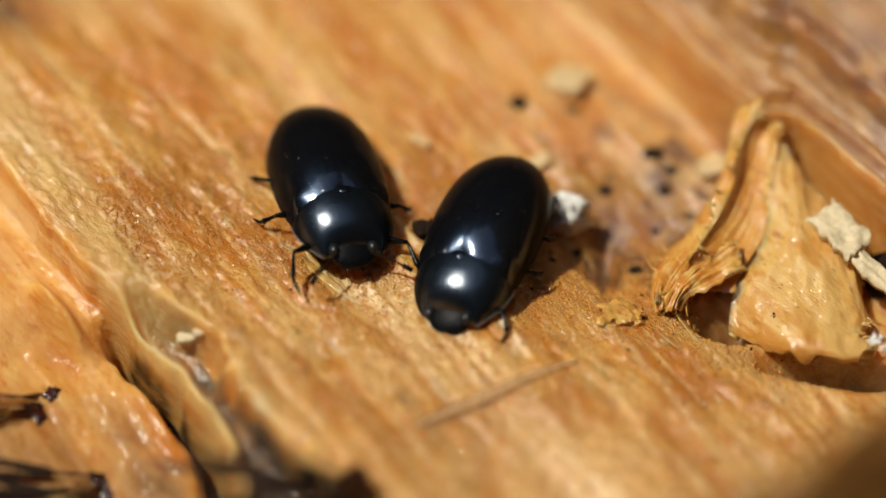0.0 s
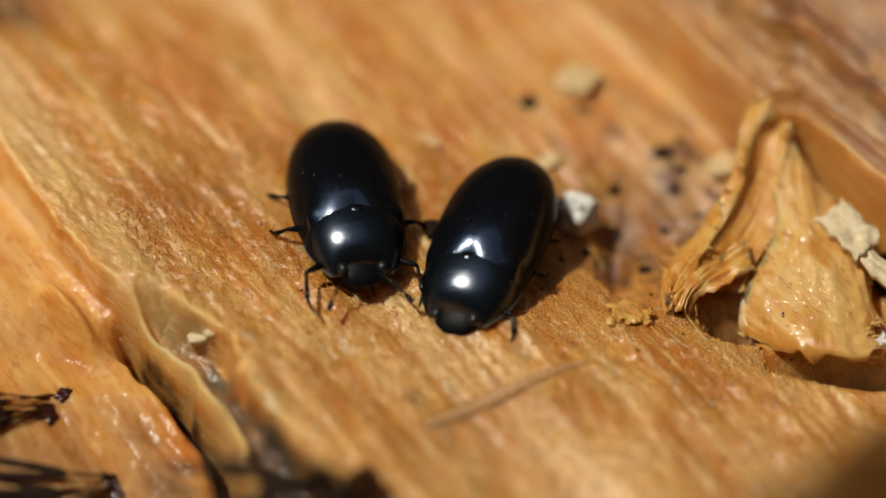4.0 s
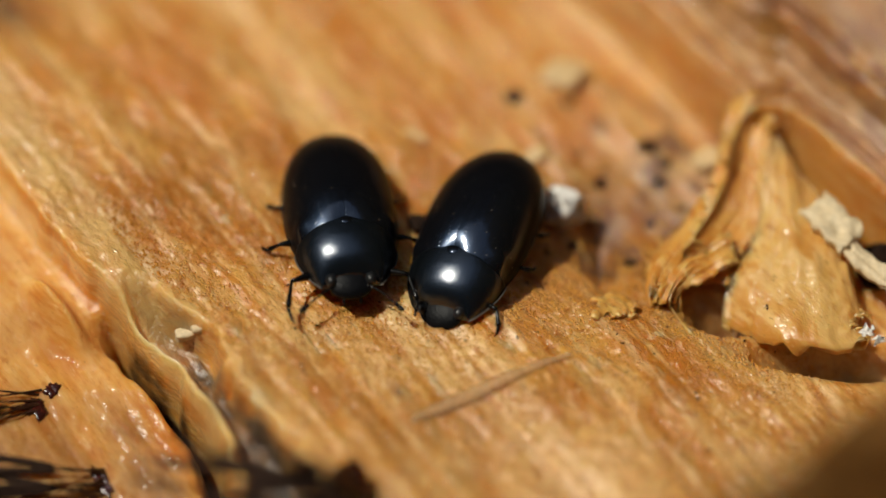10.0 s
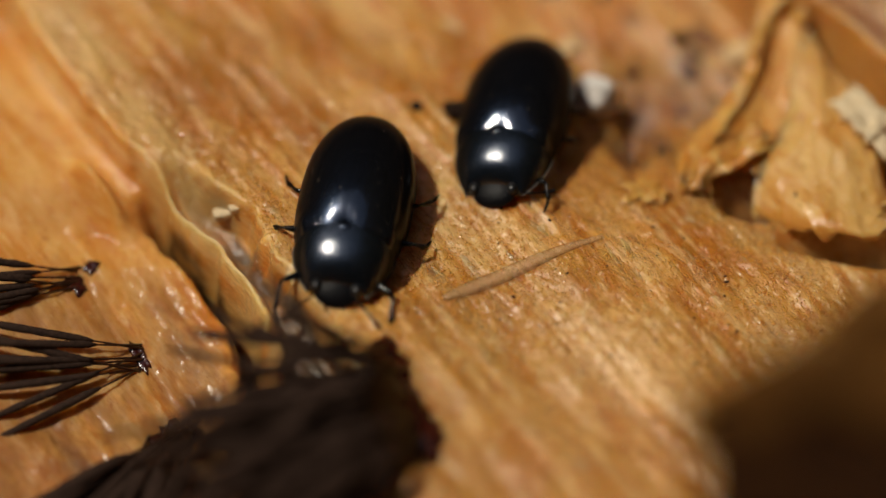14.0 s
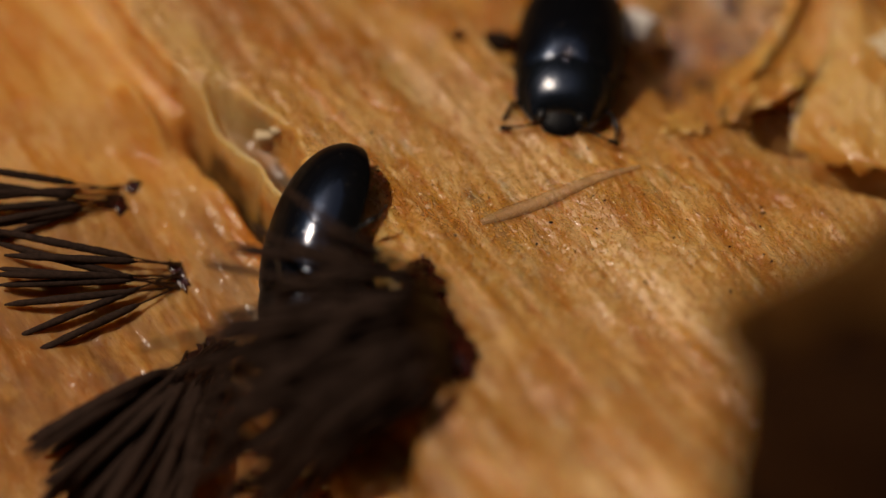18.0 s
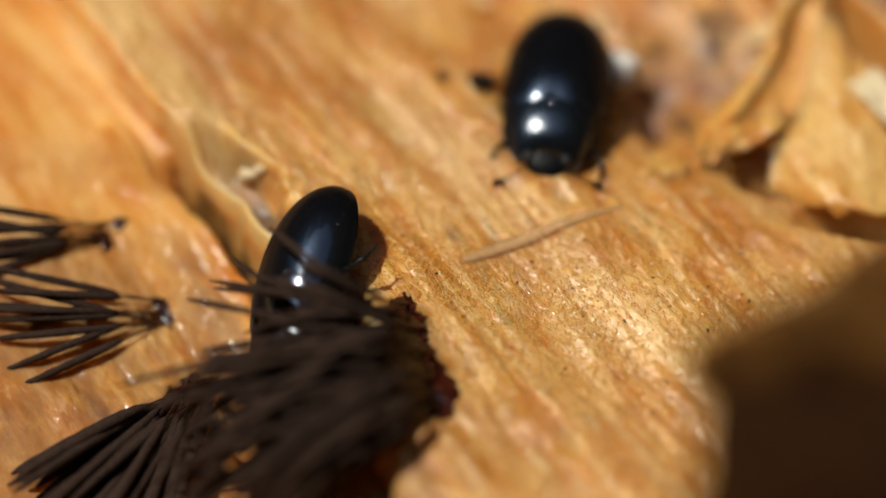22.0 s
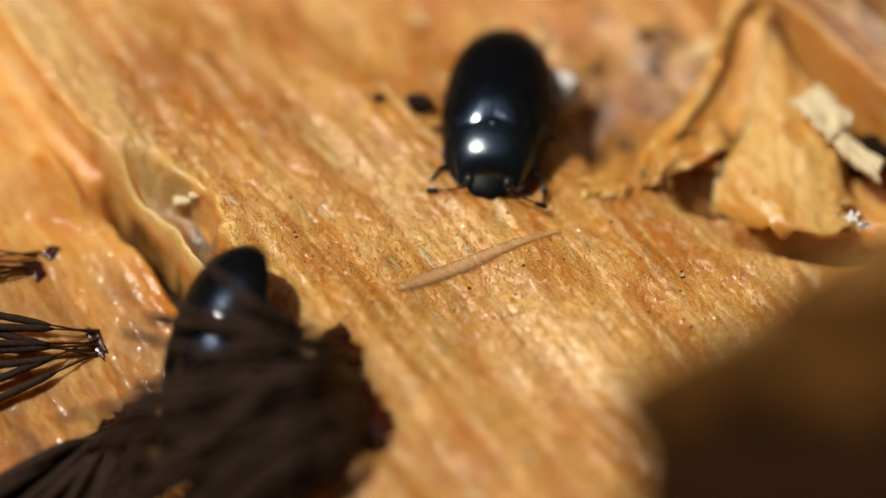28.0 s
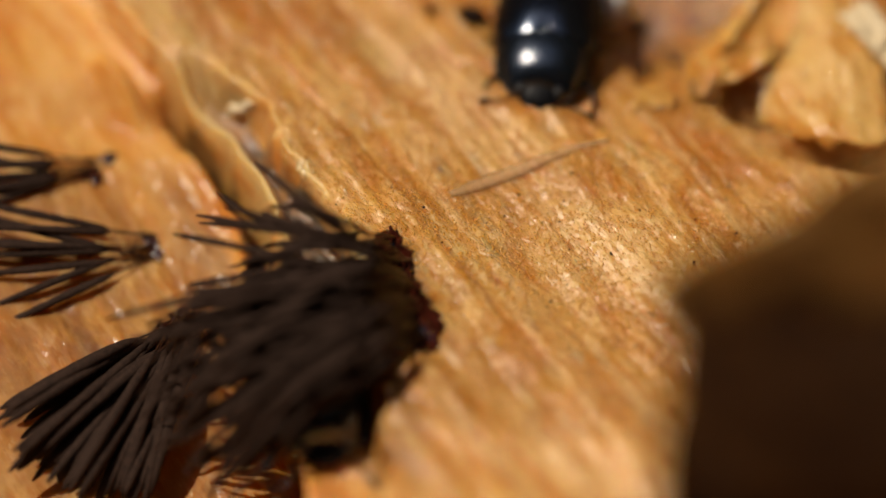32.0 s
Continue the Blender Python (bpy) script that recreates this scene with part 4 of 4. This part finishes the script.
beetle_a, moves_a = beetle("beetle", "glossy blue-black beetle walking off into the slime mould", {"antennaL": (0.75, 0.55), "antennaR": (0.75, 0.55), "legsL": LEGS_OUT, "legsR": LEGS_OUT})
beetle_b, moves_b = beetle("beetle", "glossy black beetle resting beside a white crumb", {"antennaL": (1.1, 0.15), "antennaR": (1.1, -0.1), "legsL": LEGS_IN, "legsR": LEGS_IN})


# ---- small things ----
def block(at, size, turn, seed, tilt=0.0):
    """A broken angular chip: a box with rounded, crumbled corners."""
    v, f = blob((0, 0, 0), (1, 1, 1), 0.0, 12, seed)
    v = np.sign(v) * np.abs(v) ** 0.45
    lumps = np.array([noise.noise(Vector(p) * 1.7 + Vector((seed, 2 * seed, 5))) + 0.6 * noise.noise(Vector(p) * 4.1 + Vector((seed, seed, 9))) for p in v])
    v = v * (1 + 0.22 * lumps[:, None]) * np.asarray(size)
    v[:, 2] += v[:, 0] * tilt
    c, s = math.cos(turn), math.sin(turn)
    return np.stack([v[:, 0] * c - v[:, 1] * s, v[:, 0] * s + v[:, 1] * c, v[:, 2]], 1) + np.asarray(at), f


def small_things():
    def chunk(name, x, y, size, mat, label, category, seed, turn, tilt=0.0, lift=0.0):
        z = top(x, y) + size[2] * 0.7 + lift
        ob = part(name, block((x, y, z), size, turn, seed, tilt), mat, None, "", (x, y, z))
        ob.location = (x * MM, y * MM, z * MM)
        return tagged(ob, label, category)
    def lump(name, x, y, size, mat, label, category, seed, lift=0.0, rough=0.5, turn=0.0, freq=2.0):
        z = top(x, y) + size[2] * 0.6 + lift
        ob = part(name, blob((x, y, z), size, rough, 14, seed, freq, turn), mat, None, "", (x, y, z))
        ob.location = (x * MM, y * MM, z * MM)
        return tagged(ob, label, category)
    lump("crumb", 5.65, 2.2, (0.70, 0.64, 0.74), WHITE, "rough white crumb of fungus beside the beetle", "crumb", 2, 0.15, 0.8, 0.0, 2.6)
    chunk("chip", -7.10, -3.65, (0.36, 0.21, 0.18), CREAM, "small cream chip of wood on the ledge", "wood chip", 3, 0.1, 0.2, 0.1)
    chunk("chip", -6.68, -3.83, (0.22, 0.15, 0.13), CREAM, "tiny crumbled chip of wood on the ledge", "wood chip", 8, 0.4, -0.2, 0.05)
    chunk("wood_fleck", 6.0, 8.3, (0.72, 0.6, 0.25), PALE_CHIP, "blunt pale tan fleck of wood", "wood chip", 12, -0.5, 0.1)
    chunk("wood_fleck", 4.85, 4.7, (0.42, 0.28, 0.14), PALE_CHIP, "small pale tan fleck of wood", "wood chip", 13, 0.5, 0.2)
    chunk("wood_fleck", 0.7, 5.3, (0.5, 0.13, 0.10), PALE_CHIP, "narrow pale tan fleck of wood", "wood chip", 14, -0.7, 0.1)
    chunk("wood_fleck", 10.85, 4.55, (0.5, 0.42, 0.16), PALE_CHIP, "flat pale tan fleck of wood near the curled flake", "wood chip", 15, 0.3, 0.2, 0.2)
    # Last crumb, raised onto the flap, stands in for a dark frass-filled hole.
    for x, y, k in ((4.24, 7.4, 0.34), (8.8, 5.2, 0.34), (9.45, 4.5, 0.22), (9.15, 3.8, 0.22), (8.0, 0.45, 0.24), (7.1, 3.8, 0.26), (6.1, 7.1, 0.2), (8.8, 2.4, 0.2), (10.0, 2.9, 0.16), (6.0, 1.05, 0.18), (12.45, -2.75, 0.2)):
        lump("frass_crumb", x, y, (k, k * 0.8, k * 0.4), FRASS, "black crumb of frass in the torn hollow", "frass", int(x * 10), -0.05 if x < 12 else 1.0)
    lump("frass_lump", 16.4, -0.3, (0.9, 0.7, 0.7), FRASS, "black crumbling lump of frass", "frass", 4, 0.5)
    lump("frass_crumb", 0.84, 0.75, (0.46, 0.42, 0.28), FRASS, "black crumb of frass on the wood", "frass", 5)
    lump("frass_crumb", -0.55, 0.75, (0.2, 0.2, 0.14), FRASS, "tiny black crumb of frass on the wood", "frass", 6)
    p = bezier((0.3, -7.8, 0), (2.0, -6.8, 0), (3.9, -6.0, 0), (5.7, -5.0, 0), 24)
    line = np.array([np.mean([top(q[0] + d * 0.2, q[1] + d * 0.1) for d in range(-2, 3)]) for q in p]) + 0.05
    line = np.convolve(np.pad(line, 2, mode="edge"), [0.15, 0.2, 0.3, 0.2, 0.15], "valid") + 0.045
    rings = []
    for i, q in enumerate(p):
        w = 0.25 * min(1, (i + 3) / 7, (27 - i) / 16) + 0.02
        z = line[i]
        rings.append([(q[0] - 0.45 * w, q[1] + w, z), (q[0] - 0.2 * w, q[1] + 0.5 * w, z + 0.012), (q[0] + 0.45 * w, q[1] - w, z), (q[0], q[1], z - 0.012)])
    ob = part("sliver", loft(rings), SLIVER, None, "", (3, -6.4, 0.8))
    ob.location = (3 * MM, -6.4 * MM, 0.8 * MM)
    tagged(ob, "thin translucent sliver of wood lying flat", "sliver")


small_things()


# ---- fibres and grit on the wood ----
def fibres():
    r = np.random.default_rng(5)
    made = 0
    while made < 70:
        x, y = r.uniform(-9, 13), r.uniform(-17, 7)
        if x < float(edge_main(y)) + 0.5 or (x > 8.5 and y < -10) or (x > 10 and y > -3.5):
            continue
        made += 1
        ln, w, lift = r.uniform(0.8, 3.2), r.uniform(0.05, 0.15), r.uniform(0.01, 0.05)
        a = GRAIN + r.normal(0, 0.12) + (math.pi if r.random() < 0.5 else 0)
        nu, nv = 10, 6
        u, v = np.meshgrid(np.linspace(0, 1, nu), np.linspace(-1, 1, nv), indexing="ij")
        wide = w * np.interp(u, [0, 0.5, 0.85, 1], [1, 0.95, 0.6, 0.15]) + 0.10 * (vnoise(u * 6 + made, v * 0 + (v > 0), 2) - 0.5) * w * 5
        px = x + math.cos(a) * ln * u - math.sin(a) * wide * v
        py = y + math.sin(a) * ln * u + math.cos(a) * wide * v
        up = height(px, py) * 0.45 + (plane(px, py) + top(x, y) - plane(x, y)) * 0.55 + lift * u ** 1.3 - 0.05 * (1 - u)
        pz = np.maximum(up, height(px, py) - 0.12 * (1 - u) + 0.02)
        face = np.stack([px, py, pz], -1).reshape(-1, 3)
        low = face - np.array((0, 0, 0.07))
        f, k = [], nu * nv
        for i in range(nu - 1):
            for j in range(nv - 1):
                c = i * nv + j
                f.append((c, c + nv, c + nv + 1, c + 1))
        rim = [i * nv for i in range(nu)] + [(nu - 1) * nv + j for j in range(1, nv)] + [i * nv + nv - 1 for i in range(nu - 2, -1, -1)]
        for c, d in zip(rim, rim[1:]):
            f.append((d, c, c + k, d + k))
        part("wood_scale", (np.concatenate([face, low]), f), WOOD, ground)
    for i in range(5):
        y = r.uniform(-9.0, -5.4)
        x = float(edge_main(y)) + r.uniform(-0.2, 0.5)
        z = top(x + 0.35, y)
        ln, w = r.uniform(0.2, 0.5), r.uniform(0.12, 0.35)
        a = math.atan2(-0.55, -0.83) + r.normal(0, 0.35)
        u, v = np.meshgrid(np.linspace(0, 1, 8), np.linspace(-1, 1, 6), indexing="ij")
        wide = w * (1 - 0.6 * u) * (0.7 + 0.6 * vnoise(u * 5 + i, v * 2 + i, 3))
        px = x + 0.35 + math.cos(a) * ln * u - math.sin(a) * wide * v
        py = y + math.sin(a) * ln * u + math.cos(a) * wide * v
        pz = z + 0.01 + 0.10 * u - 0.35 * u * u + 0.16 * (vnoise(u * 3 + i, v * 2, 5) - 0.5)
        face = np.stack([px, py, pz], -1).reshape(-1, 3)
        f = [(c, c + 6, c + 7, c + 1) for k in range(7) for c in range(k * 6, k * 6 + 5)]
        rim = [k * 6 for k in range(8)] + [42 + k for k in range(1, 6)] + [k * 6 + 5 for k in range(6, -1, -1)]
        f += [(d, c, c + 48, d + 48) for c, d in zip(rim, rim[1:])]
        part("torn_lip", (np.concatenate([face, face - np.array((0, 0, 0.09))]), f), WOOD, ground)
    # pale moist grains and fibre ends, past counting
    n = 44000
    x, y = r.uniform(-10.5, 14, n), r.uniform(-18, 5, n)
    s, q = along(x, y)
    keep = (x > edge_main(y) + 0.1) & (vnoise(s * 0.35, q * 0.9, 6) + 0.6 * r.random(n) > 0.62) & ~((x > 8.5) & (y < -11)) & ~((x > 10) & (y > -3))
    x, y = x[keep], y[keep]
    z = height(x, y)
    bm = bmesh.new()
    bmesh.ops.create_icosphere(bm, subdivisions=1, radius=1)
    unit = np.array([v.co[:] for v in bm.verts])
    tri = np.array([[v.index for v in f.verts] for f in bm.faces])
    bm.free()
    m = len(x)
    a = GRAIN + r.normal(0, 0.5, m)
    rad = r.uniform(0.016, 0.044, m)
    long = rad * r.uniform(1.0, 3.2, m)
    ux, uy, uz = unit[None, :, 0] * long[:, None], unit[None, :, 1] * rad[:, None], unit[None, :, 2] * rad[:, None] * 0.55
    V = np.stack([x[:, None] + ux * np.cos(a)[:, None] - uy * np.sin(a)[:, None], y[:, None] + ux * np.sin(a)[:, None] + uy * np.cos(a)[:, None], z[:, None] + uz + 0.4 * rad[:, None]], -1).reshape(-1, 3)
    F = (tri[None] + (np.arange(m) * len(unit))[:, None, None]).reshape(-1, 3)
    ob = part("wood_grains", (V, F.tolist()), MOIST, None)
    tagged(ob, "glistening moist grains and fibre ends on the wood", "grains", kind="stuff")
    geos = []
    for i in range(240):
        x, y = (r.normal(7.6, 2.0), r.normal(2.2, 2.4)) if i % 3 == 0 else (r.uniform(-4, 13), r.uniform(-14, 3))
        sz = r.uniform(0.015, 0.045) if i % 3 else r.uniform(0.02, 0.07)
        geos.append(blob((x, y, top(x, y) + sz * 0.3), (sz, sz * r.uniform(0.6, 2.2), sz * 0.7), 0.7, 6, i, 2.0, r.uniform(0, 3)))
    ob = part("grit", join(*geos), FRASS, None)
    tagged(ob, "scattered black frass grit on the wood", "grit", kind="stuff")


fibres()


# ---- what moves ----
ROWS_A = [
    (0, -2.420, 1.903, 0.241, 8.1, -7.8, -168.0),
    (2.5, -2.347, 1.657, 0.227, 7.6, -6.2, -169.4),
    (4.5, -2.128, 1.020, 0.266, 7.3, -4.8, -173.1),
    (6, -1.994, 0.692, 0.258, 6.9, -3.8, -175.2),
    (9, -1.926, 0.387, 0.281, 8.7, -3.3, -174.5),
    (11, -1.981, 0.100, 0.297, 9.9, -3.0, -174.4),
    (12, -2.019, -0.768, 0.355, 10.6, 1.1, -180.8),
    (13, -2.090, -2.930, 0.475, 10.4, 0.5, -181.0),
    (13.6, -2.520, -4.250, 0.620, 4.5, -2.0, -188.5),
    (14, -2.671, -4.848, 0.757, -1.7, -1.1, -189.4),
    (14.5, -3.209, -5.340, 0.929, -3.7, 7.3, -198.8),
    (16.5, -4.270, -7.726, 0.082, -28.1, 40.0, -221.5),
    (18, -4.680, -9.052, -0.242, -31.2, 42.0, -219.0),
    (19, -4.378, -9.203, -0.116, -32.4, 42.3, -215.0),
    (20, -4.382, -9.493, 0.265, -30.7, 43.5, -214.5),
    (23, -4.380, -9.668, 0.232, -29.4, 42.5, -218.3),
    (24, -4.734, -9.254, 0.049, -31.1, 41.3, -224.8),
    (25, -4.718, -9.610, -0.171, -32.9, 41.6, -224.2),
    (28, -5.005, -11.144, 0.336, -37.6, 40.8, -222.8),
    (29, -4.845, -11.758, 0.465, -29.3, 11.7, -187.5),
    (30, -4.911, -12.720, 0.066, -11.3, 4.7, -172.8),
    (31, -4.695, -13.724, 0.203, -7.2, -1.6, -169.7),
    (32, -4.006, -15.173, -0.035, -4.5, -7.5, -170.2),
]
ROWS_B = [
    (0, 2.792, -0.363, -0.136, 0.2, 12.3, 159.4),
    (6, 2.637, -0.376, -0.137, 0.2, 9.8, 159.8),
    (12, 2.741, -0.366, -0.136, -0.4, 12.4, 158.2),
    (13, 2.740, -0.383, -0.134, 0.3, 13.7, 158.9),
    (14, 2.897, -0.216, -0.145, 3.4, 13.2, 168.4),
    (14.5, 3.077, -0.048, -0.180, 5.0, 8.7, 166.7),
    (16.6, 3.267, -0.136, -0.208, 4.7, -1.0, 174.0),
    (24, 3.473, -0.061, -0.249, 3.2, -1.0, 174.6),
    (32, 3.524, -0.010, -0.249, 3.2, -1.0, 175.2),
]


def step_rows(ob, spans, swing, phase):
    """Rows for a leg: it swings about its hip while its beetle walks."""
    x, y, z = ob.location
    rows = []
    for k in range(0, 129):
        t = k * 0.25
        go = max(min(1.0, (t - a) * 2, (b - t) * 2) for a, b in spans)
        turn = swing * math.sin(2 * math.pi * 0.9 * t + phase) * max(0.0, go)
        rows.append((t, Matrix.Translation((x, y, z)) @ pose(0, 0, 0, 0, 0, turn)))
    walk(ob, rows)


def feel_rows(ob, rows):
    """Rows for an antenna: turns about its root."""
    x, y, z = ob.location
    walk(ob, [(t, Matrix.Translation((x, y, z)) @ pose(0, 0, 0, rx, 0, rz)) for t, rx, rz in rows])


def motions():
    walk(beetle_a, [(t, pose(x * MM, y * MM, z * MM, rx, ry, rz)) for t, x, y, z, rx, ry, rz in ROWS_A])
    walk(beetle_b, [(t, pose(x * MM, y * MM, z * MM, rx, ry, rz)) for t, x, y, z, rx, ry, rz in ROWS_B])
    phases = {"foreL": 0, "midR": 0, "hindL": 0, "foreR": math.pi, "midL": math.pi, "hindR": math.pi}
    for key, ph in phases.items():
        step_rows(moves_a[key], [(2.0, 5.5), (11.0, 17.0), (27.5, 32.5)], 14, ph)
        step_rows(moves_b[key], [(12.6, 17.0)], 12, ph)
    feel_rows(moves_a["antennaL"], [(0, 0, 10), (3, -8, -15), (6, 0, 5), (9, -6, -10), (12, 0, 15), (14, -10, 0), (20, 0, 5), (28, 0, 0), (30, 6, 12), (32, -4, -6)])
    feel_rows(moves_a["antennaR"], [(0, 0, 0), (3, -8, 14), (6, 0, 20), (9, -6, 0), (12, 0, -12), (14, -10, 5), (20, 0, 0), (28, 0, 5), (30, 6, -8), (32, -4, 8)])
    feel_rows(moves_b["antennaL"], [(0, -35, 75), (12.5, -35, 75), (14.0, -20, 40), (16.5, 0, 0), (20, 0, 8), (23, -4, -4), (28, 0, 4), (32, 0, 0)])
    feel_rows(moves_b["antennaR"], [(0, -35, -75), (12.5, -35, -75), (14.0, -20, -40), (16.5, 0, 0), (20, 0, -6), (23, -4, 35), (24, 0, 20), (28, 0, -6), (32, 0, -4)])


motions()
